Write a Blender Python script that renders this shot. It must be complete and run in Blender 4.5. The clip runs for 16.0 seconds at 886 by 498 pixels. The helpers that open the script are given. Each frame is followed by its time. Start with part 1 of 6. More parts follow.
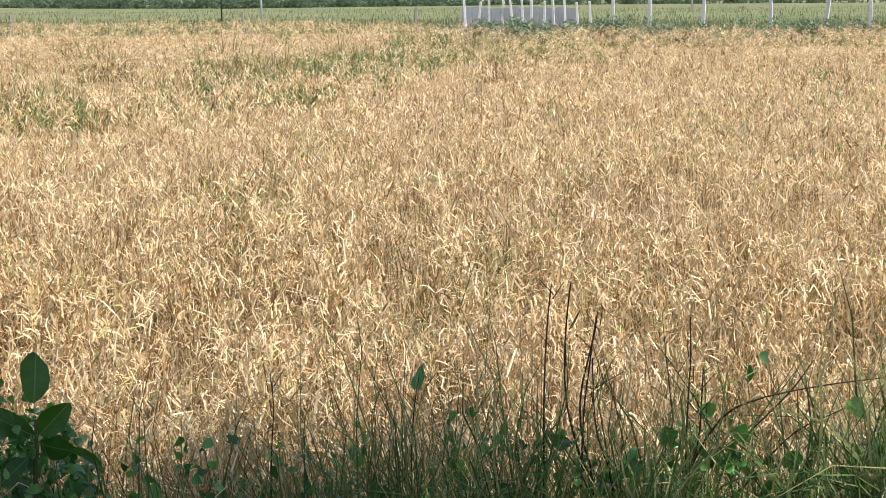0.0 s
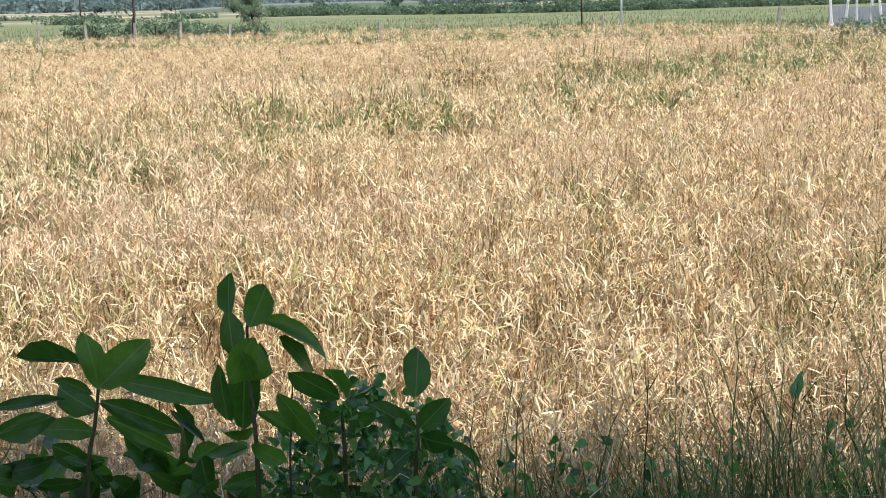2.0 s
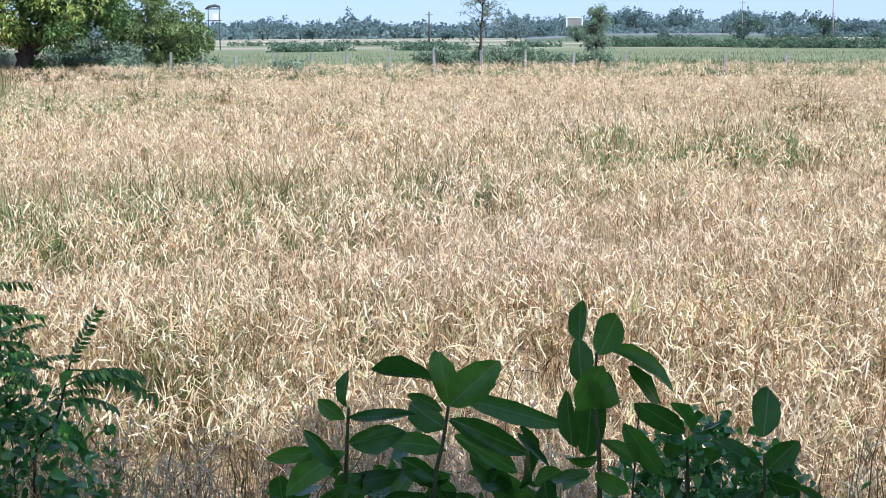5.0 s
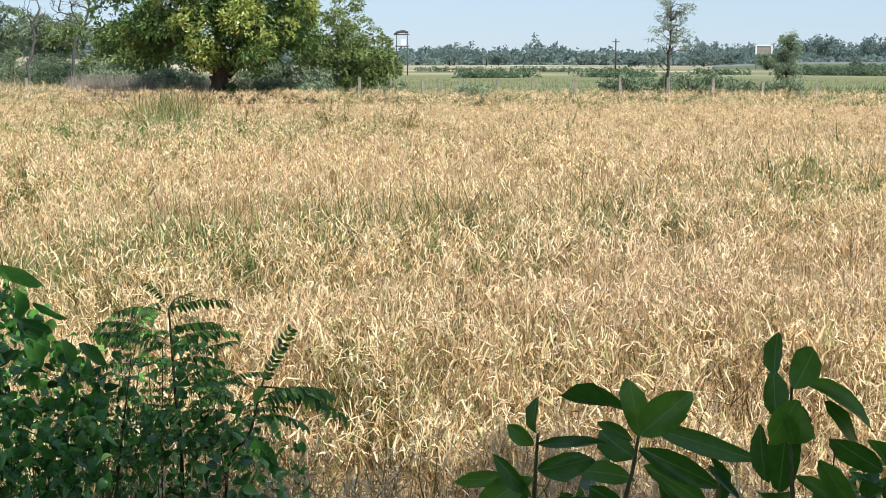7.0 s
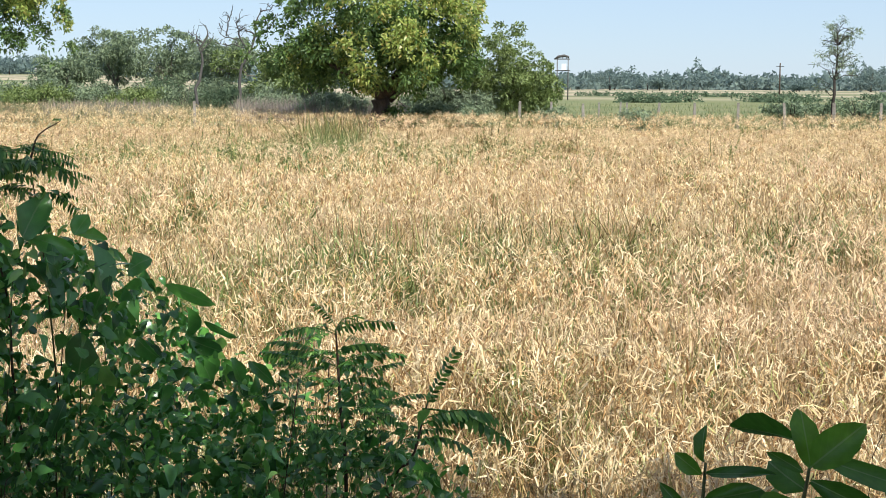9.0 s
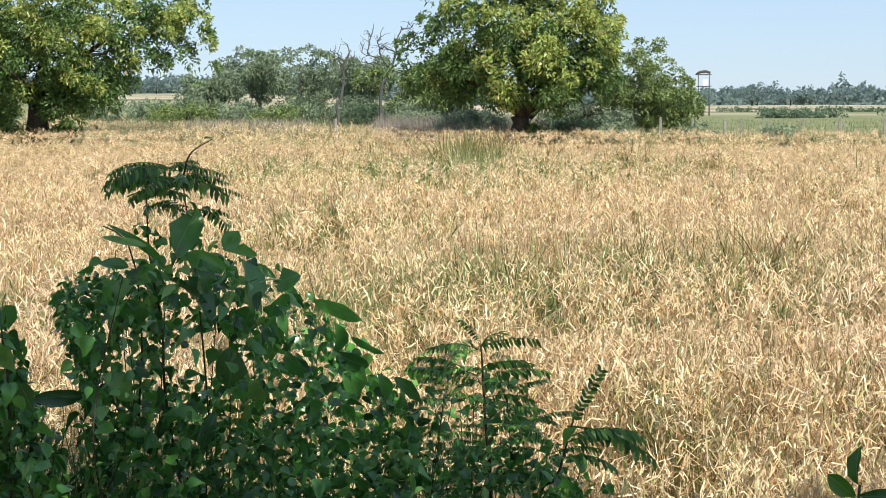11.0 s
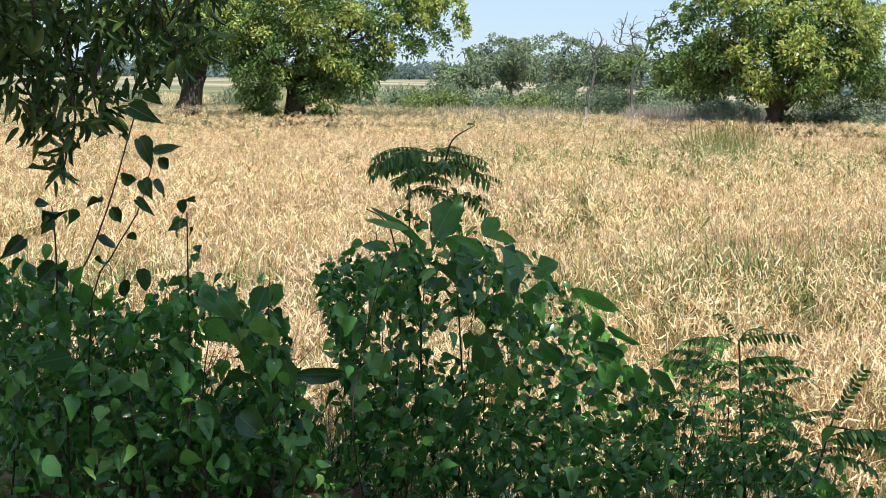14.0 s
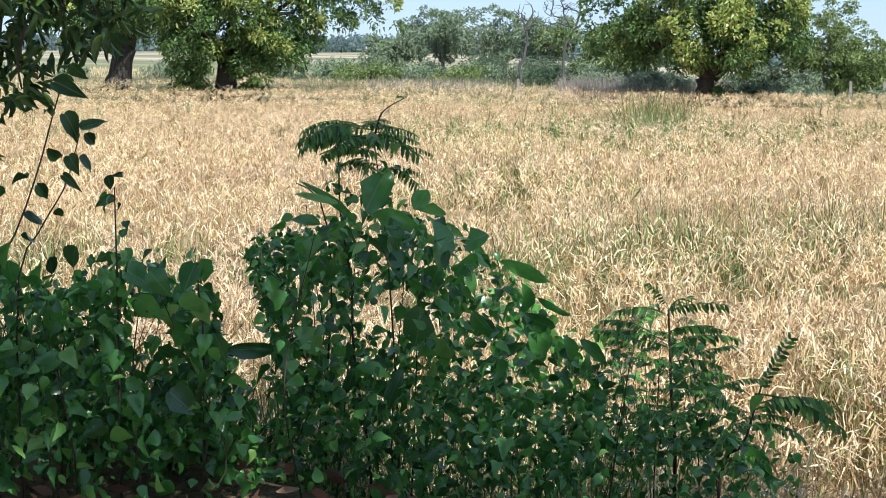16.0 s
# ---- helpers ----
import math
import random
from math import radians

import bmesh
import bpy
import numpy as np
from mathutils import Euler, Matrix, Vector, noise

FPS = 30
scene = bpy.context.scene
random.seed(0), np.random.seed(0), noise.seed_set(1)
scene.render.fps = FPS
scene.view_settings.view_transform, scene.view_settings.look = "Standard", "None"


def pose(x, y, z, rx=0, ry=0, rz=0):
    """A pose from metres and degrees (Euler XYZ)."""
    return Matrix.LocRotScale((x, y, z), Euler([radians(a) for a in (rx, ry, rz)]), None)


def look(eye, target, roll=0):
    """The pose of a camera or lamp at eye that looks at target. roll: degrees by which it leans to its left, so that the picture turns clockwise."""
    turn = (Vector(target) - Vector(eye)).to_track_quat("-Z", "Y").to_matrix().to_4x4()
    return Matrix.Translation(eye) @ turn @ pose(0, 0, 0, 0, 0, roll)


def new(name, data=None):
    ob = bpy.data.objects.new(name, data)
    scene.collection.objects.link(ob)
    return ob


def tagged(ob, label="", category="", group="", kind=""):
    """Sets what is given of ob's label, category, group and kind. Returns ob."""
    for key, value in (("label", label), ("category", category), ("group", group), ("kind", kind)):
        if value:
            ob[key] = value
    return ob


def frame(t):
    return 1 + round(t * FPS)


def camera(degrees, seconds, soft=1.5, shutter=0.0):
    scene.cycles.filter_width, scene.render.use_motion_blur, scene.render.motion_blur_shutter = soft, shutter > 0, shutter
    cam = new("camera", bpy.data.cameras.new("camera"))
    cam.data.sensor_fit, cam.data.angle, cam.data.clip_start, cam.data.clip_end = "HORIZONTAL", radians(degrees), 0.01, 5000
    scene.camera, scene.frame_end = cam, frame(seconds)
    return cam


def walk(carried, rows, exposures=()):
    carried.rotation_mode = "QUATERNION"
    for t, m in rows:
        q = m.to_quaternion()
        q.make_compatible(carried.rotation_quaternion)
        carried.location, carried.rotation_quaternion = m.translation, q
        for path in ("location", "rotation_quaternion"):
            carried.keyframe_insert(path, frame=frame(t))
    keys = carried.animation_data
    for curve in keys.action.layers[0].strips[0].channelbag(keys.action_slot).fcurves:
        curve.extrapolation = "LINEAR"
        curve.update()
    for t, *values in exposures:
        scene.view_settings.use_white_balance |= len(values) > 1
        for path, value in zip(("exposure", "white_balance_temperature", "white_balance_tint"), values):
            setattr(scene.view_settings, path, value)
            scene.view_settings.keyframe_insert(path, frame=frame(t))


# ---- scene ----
# The camera: turned by hand on one spot at the edge of the field, held an arm's length from the body's axis, which is the origin.
cam = camera(31.3, 16.0, soft=0.8)
EYE, ARM = 2.4, 0.28
ROWS = [  # seconds, yaw, pitch, roll
    (0.0, -0.17, -9.35, 0.36),
    (0.5, 3.92, -9.12, 0.87),
    (1.0, 6.98, -8.21, 1.27),
    (1.5, 9.65, -8.47, 1.47),
    (2.0, 12.63, -9.05, 1.50),
    (2.5, 13.45, -8.92, 1.67),
    (3.0, 16.33, -8.65, 1.73),
    (3.5, 18.37, -8.35, 1.81),
    (4.0, 21.09, -7.84, 1.35),
    (6.5, 29.37, -7.52, 0.00),
    (7.0, 31.58, -6.82, -0.03),
    (7.5, 32.96, -6.84, -0.27),
    (8.0, 34.07, -6.02, -0.43),
    (8.5, 35.78, -5.97, -0.36),
    (11.0, 42.36, -5.35, 0.18),
    (11.5, 43.95, -5.55, -0.14),
    (12.0, 45.62, -5.73, -0.23),
    (12.5, 47.17, -5.52, -0.40),
    (13.0, 48.97, -5.64, -0.37),
    (13.5, 50.13, -5.61, -0.37),
    (14.0, 51.36, -5.81, -0.60),
    (14.5, 51.41, -6.07, -0.61),
    (15.0, 52.53, -6.29, -0.48),
    (15.5, 51.37, -6.78, -0.47),
    (16.0, 48.92, -6.77, -0.29),
]
EXPOSURES = [
    (0.0, 0.61, 6450, 10), (1.0, 0.61, 6250, 10), (2.4, 0.62, 6080, 9), (2.8, 0.63, 5900, 10), (3.0, 0.70, 5250, 13), (4.2, 0.65, 5200, 13),
    (6.4, 0.55, 5750, 9), (6.8, 0.49, 6330, 6), (8.0, 0.54, 6380, 6), (15.0, 0.57, 6380, 6), (16.0, 0.63, 5850, 8),
]
walk(cam, [(t, pose(-ARM * math.sin(radians(yaw)), ARM * math.cos(radians(yaw)), EYE, 90 + pitch, roll, yaw)) for t, yaw, pitch, roll in ROWS], EXPOSURES)

# ---- light: a high sun from the side, slightly behind the viewer ----
SUN_AZ, SUN_EL = -108.0, 51.0  # degrees to the left of +y, and above the horizon
sun_dir = Vector((-math.sin(radians(SUN_AZ)) * math.cos(radians(SUN_EL)), math.cos(radians(SUN_AZ)) * math.cos(radians(SUN_EL)), math.sin(radians(SUN_EL))))
sun = new("sun", bpy.data.lights.new("sun", "SUN"))
sun.data.energy, sun.data.angle, sun.data.color = 5.0, radians(0.55), (1.0, 0.95, 0.87)
sun.matrix_world = look(sun_dir * 60, (0, 0, 0))
world = bpy.data.worlds.new("sky")
scene.world = world
world.use_nodes = True
wn = world.node_tree.nodes
sky = wn.new("ShaderNodeTexSky")
sky.sky_type, sky.sun_disc = "NISHITA", False
sky.sun_elevation, sky.sun_rotation = radians(SUN_EL), radians(-SUN_AZ)
sky.air_density, sky.dust_density, sky.ozone_density = 0.9, 0.2, 7.0
sky.altitude = 300
wn["Background"].inputs["Strength"].default_value = 0.093
veil = wn.new("ShaderNodeMix")  # thin high haze evens out the blue
veil.data_type = "RGBA"
veil.inputs[0].default_value = 0.62
veil.inputs[7].default_value = (4.55, 5.3, 6.75, 1)
world.node_tree.links.new(sky.outputs["Color"], veil.inputs[6])
world.node_tree.links.new(veil.outputs[2], wn["Background"].inputs["Color"])
rng = np.random.default_rng(7)


# ---- materials ----
def material(name):
    m = bpy.data.materials.new(name)
    m.use_nodes = True
    m.node_tree.nodes.clear()
    return m, m.node_tree.nodes, m.node_tree.links


def ramp(nodes, stops):
    r = nodes.new("ShaderNodeValToRGB")
    while len(r.color_ramp.elements) < len(stops):
        r.color_ramp.elements.new(0.5)
    for e, (pos, col) in zip(r.color_ramp.elements, stops):
        e.position, e.color = pos, (*col, 1)
    return r


def leaf_material(name, stops, per="island", rough=0.5, translucent=0.35, patch=None, patch_scale=0.3, gloss=0.4, veins=False, clump=0.0):
    """Thin leaf: tint differs from leaf to leaf, mottled, with light shining through it; patch: a second tint in large soft patches."""
    m, n, l = material(name)
    out, mix = n.new("ShaderNodeOutputMaterial"), n.new("ShaderNodeMixShader")
    bs, tr = n.new("ShaderNodeBsdfPrincipled"), n.new("ShaderNodeBsdfTranslucent")
    col = ramp(n, stops)
    if per == "island":
        l.new(n.new("ShaderNodeNewGeometry").outputs["Random Per Island"], col.inputs[0])
    else:
        l.new(n.new("ShaderNodeObjectInfo").outputs["Random"], col.inputs[0])
    co = n.new("ShaderNodeTexCoord")
    src = n.new("ShaderNodeNewGeometry").outputs["Position"]
    mott = n.new("ShaderNodeTexNoise")
    mott.inputs["Scale"].default_value, mott.inputs["Detail"].default_value = 28.0, 3.0
    l.new(src, mott.inputs["Vector"])
    hsv = n.new("ShaderNodeHueSaturation")
    span = n.new("ShaderNodeMapRange")
    span.inputs[3].default_value, span.inputs[4].default_value = 0.6, 1.4
    l.new(mott.outputs[0], span.inputs[0])
    l.new(span.outputs[0], hsv.inputs["Value"])
    base = col.outputs[0]
    if patch:
        big = n.new("ShaderNodeTexNoise")
        big.inputs["Scale"].default_value, big.inputs["Detail"].default_value = patch_scale, 4.0
        l.new(src, big.inputs["Vector"])
        edge = n.new("ShaderNodeMapRange")
        edge.inputs[1].default_value, edge.inputs[2].default_value, edge.inputs[4].default_value = 0.5, 0.72, 0.7
        l.new(big.outputs[0], edge.inputs[0])
        mx = n.new("ShaderNodeMix")
        mx.data_type = "RGBA"
        l.new(edge.outputs[0], mx.inputs[0])
        l.new(base, mx.inputs[6])
        mx.inputs[7].default_value = (*patch, 1)
        base = mx.outputs[2]
    l.new(base, hsv.inputs["Color"])
    tone = hsv.outputs[0]
    if clump:  # ripeness differs from tussock to tussock
        mid = n.new("ShaderNodeTexNoise")
        mid.inputs["Scale"].default_value, mid.inputs["Detail"].default_value = clump, 2.0
        l.new(src, mid.inputs["Vector"])
        lo = n.new("ShaderNodeMapRange")
        for k, v in zip((1, 2, 3, 4), (0.32, 0.68, 0.74, 1.26)):
            lo.inputs[k].default_value = v
        l.new(mid.outputs[0], lo.inputs[0])
        hsv2 = n.new("ShaderNodeHueSaturation")
        l.new(lo.outputs[0], hsv2.inputs["Value"])
        l.new(tone, hsv2.inputs["Color"])
        tone = hsv2.outputs[0]
    for s in (bs.inputs["Base Color"], tr.inputs["Color"]):
        l.new(tone, s)
    bs.inputs["Roughness"].default_value = rough
    bs.inputs["Specular IOR Level"].default_value = gloss
    bump = n.new("ShaderNodeBump")
    bump.inputs["Strength"].default_value, bump.inputs["Distance"].default_value = 0.25, 0.004
    l.new(mott.outputs[0], bump.inputs["Height"])
    l.new(bump.outputs[0], bs.inputs["Normal"])
    if veins:
        # pale midrib and fine side veins, laid out on each leaf's own length and breadth
        sep = n.new("ShaderNodeSeparateXYZ")
        l.new(co.outputs["Generated"], sep.inputs[0])

        def calc(op, a, b=0.0):
            k = n.new("ShaderNodeMath")
            k.operation = op
            for i, v in enumerate((a, b)):
                if isinstance(v, (int, float)):
                    k.inputs[i].default_value = v
                else:
                    l.new(v, k.inputs[i])
            return k.outputs[0]

        off = calc("ABSOLUTE", calc("SUBTRACT", sep.outputs["X"], 0.5))
        rib = calc("LESS_THAN", off, 0.022)
        wave = calc("SINE", calc("MULTIPLY", calc("SUBTRACT", sep.outputs["Y"], calc("MULTIPLY", off, 0.7)), 50.0))
        vein = calc("MAXIMUM", rib, calc("MULTIPLY", calc("GREATER_THAN", wave, 0.9), 0.12))
        light = n.new("ShaderNodeMix")
        light.data_type = "RGBA"
        l.new(calc("MULTIPLY", vein, 0.4), light.inputs[0])
        l.new(hsv.outputs[0], light.inputs[6])
        light.inputs[7].default_value = (0.24, 0.34, 0.14, 1)
        for s in (bs.inputs["Base Color"], tr.inputs["Color"]):
            l.new(light.outputs[2], s)
        l.new(calc("ADD", mott.outputs[0], calc("MULTIPLY", wave, 0.04)), bump.inputs["Height"])
        bump.inputs["Strength"].default_value = 0.35
    mix.inputs[0].default_value = translucent
    l.new(bs.outputs[0], mix.inputs[1])
    l.new(tr.outputs[0], mix.inputs[2])
    l.new(mix.outputs[0], out.inputs[0])
    return m


def solid_material(name, a, b, scale=6.0, rough=0.85, bump_by=0.6, dist=0.01, stretch=(1, 1, 1), metal=0.0, spec=0.3):
    """Rough stuff (bark, soil, concrete, painted wood) in two tints mixed at two scales, with relief."""
    m, n, l = material(name)
    out, bs = n.new("ShaderNodeOutputMaterial"), n.new("ShaderNodeBsdfPrincipled")
    co, mp = n.new("ShaderNodeTexCoord"), n.new("ShaderNodeMapping")
    mp.inputs["Scale"].default_value = stretch
    l.new(co.outputs["Object"], mp.inputs["Vector"])
    n1, n2, mul = n.new("ShaderNodeTexNoise"), n.new("ShaderNodeTexNoise"), n.new("ShaderNodeMath")
    n1.inputs["Scale"].default_value, n1.inputs["Detail"].default_value = scale, 6.0
    n2.inputs["Scale"].default_value, n2.inputs["Detail"].default_value = scale * 9, 3.0
    for k in (n1, n2):
        l.new(mp.outputs[0], k.inputs["Vector"])
    mul.operation = "ADD"
    l.new(n1.outputs[0], mul.inputs[0])
    l.new(n2.outputs[0], mul.inputs[1])
    col = ramp(n, [(0.36, a), (0.64, b)])
    half = n.new("ShaderNodeMath")
    half.operation, half.inputs[1].default_value = "MULTIPLY", 0.5
    l.new(mul.outputs[0], half.inputs[0])
    l.new(half.outputs[0], col.inputs[0])
    l.new(col.outputs[0], bs.inputs["Base Color"])
    bs.inputs["Roughness"].default_value, bs.inputs["Metallic"].default_value = rough, metal
    bs.inputs["Specular IOR Level"].default_value = spec
    bump = n.new("ShaderNodeBump")
    bump.inputs["Strength"].default_value, bump.inputs["Distance"].default_value = bump_by, dist
    l.new(half.outputs[0], bump.inputs["Height"])
    l.new(bump.outputs[0], bs.inputs["Normal"])
    l.new(bs.outputs[0], out.inputs[0])
    return m


STRAW = leaf_material("dry_rice", [(0.0, (0.24, 0.125, 0.05)), (0.12, (0.48, 0.30, 0.135)), (0.34, (0.675, 0.497, 0.27)), (0.62, (0.725, 0.572, 0.345)), (0.90, (0.79, 0.655, 0.43)), (0.95, (0.46, 0.42, 0.16)), (1.0, (0.27, 0.31, 0.11))],
                      rough=0.5, translucent=0.22, patch=(0.755, 0.552, 0.385), patch_scale=0.22, gloss=0.3, clump=4.5)
TUFT = leaf_material("rank_grass", [(0.0, (0.07, 0.09, 0.025)), (0.4, (0.15, 0.18, 0.05)), (0.75, (0.27, 0.28, 0.09)), (1.0, (0.52, 0.42, 0.20))], rough=0.55, translucent=0.2)
# olive-brown stalk colour, darkened further to put shade into the crop's gaps
STALK = leaf_material("shade_dark_stalk", [(0.0, (0.11, 0.07, 0.028)), (0.5, (0.24, 0.155, 0.065)), (0.85, (0.38, 0.26, 0.115)), (1.0, (0.19, 0.19, 0.07))], rough=0.6, translucent=0.05)
WEED = leaf_material("field_weed", [(0.0, (0.055, 0.09, 0.025)), (0.45, (0.125, 0.185, 0.05)), (0.8, (0.23, 0.285, 0.09)), (1.0, (0.48, 0.41, 0.21))], rough=0.5, translucent=0.2)
GRASS = leaf_material("bank_grass", [(0.0, (0.05, 0.09, 0.025)), (0.5, (0.10, 0.175, 0.045)), (0.8, (0.20, 0.26, 0.08)), (1.0, (0.48, 0.39, 0.19))], rough=0.45, translucent=0.35)
MANGO = leaf_material("mango_leaf", [(0.0, (0.04, 0.085, 0.024)), (0.5, (0.082, 0.155, 0.04)), (1.0, (0.15, 0.235, 0.062))], rough=0.5, translucent=0.3, patch=(0.125, 0.185, 0.048), patch_scale=0.5)
# young-leaf tint that also stands for sunlight on the crowns
SUNNY_FLUSH = leaf_material("sunlit_young_leaf", [(0.0, (0.18, 0.26, 0.06)), (0.5, (0.30, 0.38, 0.09)), (0.85, (0.42, 0.45, 0.13)), (1.0, (0.44, 0.35, 0.12))], rough=0.4, translucent=0.35)
OVERLEAF = leaf_material("shade_mango_leaf", [(0.0, (0.035, 0.08, 0.022)), (0.5, (0.08, 0.15, 0.035)), (1.0, (0.17, 0.24, 0.06))], per="object", rough=0.45, translucent=0.18, gloss=0.35)
GREENTREE = leaf_material("round_tree_leaf", [(0.0, (0.09, 0.13, 0.04)), (0.5, (0.17, 0.23, 0.07)), (1.0, (0.26, 0.32, 0.11))], rough=0.5, translucent=0.3)
LITTER = leaf_material("fallen_leaf", [(0.0, (0.10, 0.045, 0.03)), (0.5, (0.26, 0.12, 0.07)), (1.0, (0.42, 0.25, 0.14))], rough=0.7, translucent=0.1)
OVERMASS = leaf_material("canopy_leaf", [(0.0, (0.035, 0.08, 0.022)), (0.5, (0.08, 0.15, 0.035)), (1.0, (0.17, 0.24, 0.06))], rough=0.35, translucent=0.22)
# grey-green scrub leaf, lightened and blued to carry haze in its colour
HAZE_SCRUB = leaf_material("haze_tinted_scrub", [(0.0, (0.14, 0.185, 0.125)), (0.5, (0.215, 0.275, 0.175)), (1.0, (0.30, 0.36, 0.205))], rough=0.8, translucent=0.35, gloss=0.1, patch=(0.23, 0.275, 0.19), patch_scale=0.3)
MEADOW = leaf_material("meadow_grass", [(0.0, (0.08, 0.12, 0.045)), (0.5, (0.155, 0.185, 0.08)), (0.85, (0.25, 0.28, 0.115)), (1.0, (0.38, 0.35, 0.18))], rough=0.7, translucent=0.2, patch=(0.25, 0.225, 0.13), patch_scale=0.08)
HEDGE = leaf_material("ditch_hedge", [(0.0, (0.11, 0.16, 0.10)), (0.5, (0.14, 0.195, 0.12)), (1.0, (0.18, 0.24, 0.145))], rough=0.9, translucent=0.5, gloss=0.0)
ROUGH = leaf_material("rough_field_edge_grass", [(0.0, (0.10, 0.12, 0.06)), (0.45, (0.19, 0.20, 0.10)), (0.8, (0.30, 0.27, 0.16)), (1.0, (0.42, 0.35, 0.22))], rough=0.7, translucent=0.2, patch=(0.16, 0.19, 0.10), patch_scale=0.2)
DRYGRASS = leaf_material("seeding_grass", [(0.0, (0.20, 0.17, 0.14)), (0.45, (0.36, 0.29, 0.27)), (0.75, (0.42, 0.34, 0.29)), (1.0, (0.22, 0.26, 0.13))], rough=0.7, translucent=0.2)
# aerial haze is painted in: these leaves are pale and bluish by tint
HAZE_FARLEAF = leaf_material("haze_tinted_leaf", [(0.0, (0.15, 0.205, 0.195)), (0.5, (0.185, 0.245, 0.23)), (1.0, (0.22, 0.285, 0.25))], rough=1.0, translucent=0.5, gloss=0.0, patch=(0.19, 0.25, 0.25), patch_scale=0.02)
GREENFAR = leaf_material("plain_tree_leaf", [(0.0, (0.085, 0.125, 0.095)), (0.5, (0.115, 0.16, 0.12)), (1.0, (0.15, 0.20, 0.145))], rough=0.9, translucent=0.4, gloss=0.0)
BROAD = leaf_material("broad_leaf", [(0.0, (0.038, 0.115, 0.012)), (0.6, (0.07, 0.185, 0.018)), (1.0, (0.12, 0.27, 0.028))], per="object", rough=0.3, translucent=0.42, gloss=0.5, veins=True)
BROAD_MASS = leaf_material("broad_leaf_mass", [(0.0, (0.035, 0.09, 0.02)), (0.6, (0.06, 0.15, 0.03)), (1.0, (0.10, 0.20, 0.05))], rough=0.28, translucent=0.3, gloss=0.6)
HEART_TINTS = [(0.0, (0.032, 0.105, 0.022)), (0.4, (0.075, 0.235, 0.042)), (0.8, (0.135, 0.36, 0.06)), (1.0, (0.26, 0.43, 0.10))]
HEART = leaf_material("heart_leaf", HEART_TINTS, per="object", rough=0.3, translucent=0.32, gloss=0.85, veins=True)
# heart leaf in darker tints: the deep shade on the shoots is in the colour
SHADED_HEART = leaf_material("shaded_heart_leaf", [(0.0, (0.016, 0.045, 0.016)), (0.6, (0.032, 0.085, 0.024)), (1.0, (0.06, 0.14, 0.032))], per="object", rough=0.35, translucent=0.12, gloss=0.5, veins=True)
HEART_MASS = leaf_material("heart_leaf_mass", HEART_TINTS, per="island", rough=0.3, translucent=0.34, gloss=0.85)
FERN = leaf_material("pinnate_leaf", [(0.0, (0.04, 0.11, 0.024)), (0.5, (0.09, 0.22, 0.04)), (1.0, (0.20, 0.36, 0.07))], per="island", rough=0.4, translucent=0.34, gloss=0.4)
BARK = solid_material("bark", (0.028, 0.024, 0.021), (0.085, 0.07, 0.058), 3.0, 0.9, 1.0, 0.04, (1, 1, 0.3))
PALEBARK = solid_material("pale_bark", (0.10, 0.085, 0.07), (0.24, 0.21, 0.18), 4.0, 0.9, 0.8, 0.02, (1, 1, 0.3))
DEADWOOD = solid_material("dead_wood", (0.055, 0.052, 0.05), (0.12, 0.112, 0.105), 4.0, 0.9, 0.6, 0.02, (1, 1, 0.3))
STEM = solid_material("green_stem", (0.05, 0.07, 0.02), (0.13, 0.12, 0.05), 20.0, 0.6, 0.3, 0.002, (1, 1, 0.2))
TWIG = solid_material("dry_twig", (0.035, 0.025, 0.018), (0.11, 0.075, 0.05), 25.0, 0.85, 0.5, 0.002, (1, 1, 0.2))
CONCRETE = solid_material("weathered_concrete", (0.15, 0.135, 0.115), (0.36, 0.33, 0.29), 5.0, 0.9, 0.5, 0.008)
WHITEPOST = solid_material("limewashed_stone", (0.45, 0.44, 0.43), (0.78, 0.77, 0.75), 3.0, 0.85, 0.4, 0.006)
SHEET = solid_material("grey_sheet", (0.26, 0.275, 0.29), (0.40, 0.415, 0.43), 1.5, 0.6, 0.2, 0.01, (1, 1, 0.2))
WHITEPAINT = solid_material("white_paint", (0.66, 0.67, 0.68), (0.82, 0.82, 0.82), 2.0, 0.5, 0.1, 0.002)
STEEL = solid_material("galvanised_steel", (0.22, 0.23, 0.25), (0.36, 0.37, 0.39), 2.0, 0.5, 0.1, 0.002, metal=0.6)
WALLPAINT = solid_material("limewashed_wall", (0.24, 0.25, 0.26), (0.36, 0.365, 0.36), 0.6, 0.9, 0.2, 0.02)
SLOPE = solid_material("bank_turf", (0.075, 0.10, 0.065), (0.13, 0.15, 0.095), 0.3, 0.95, 0.2, 0.05, spec=0.05)
ROOF = solid_material("weathered_roof", (0.30, 0.29, 0.28), (0.46, 0.45, 0.44), 1.0, 0.9, 0.3, 0.02)


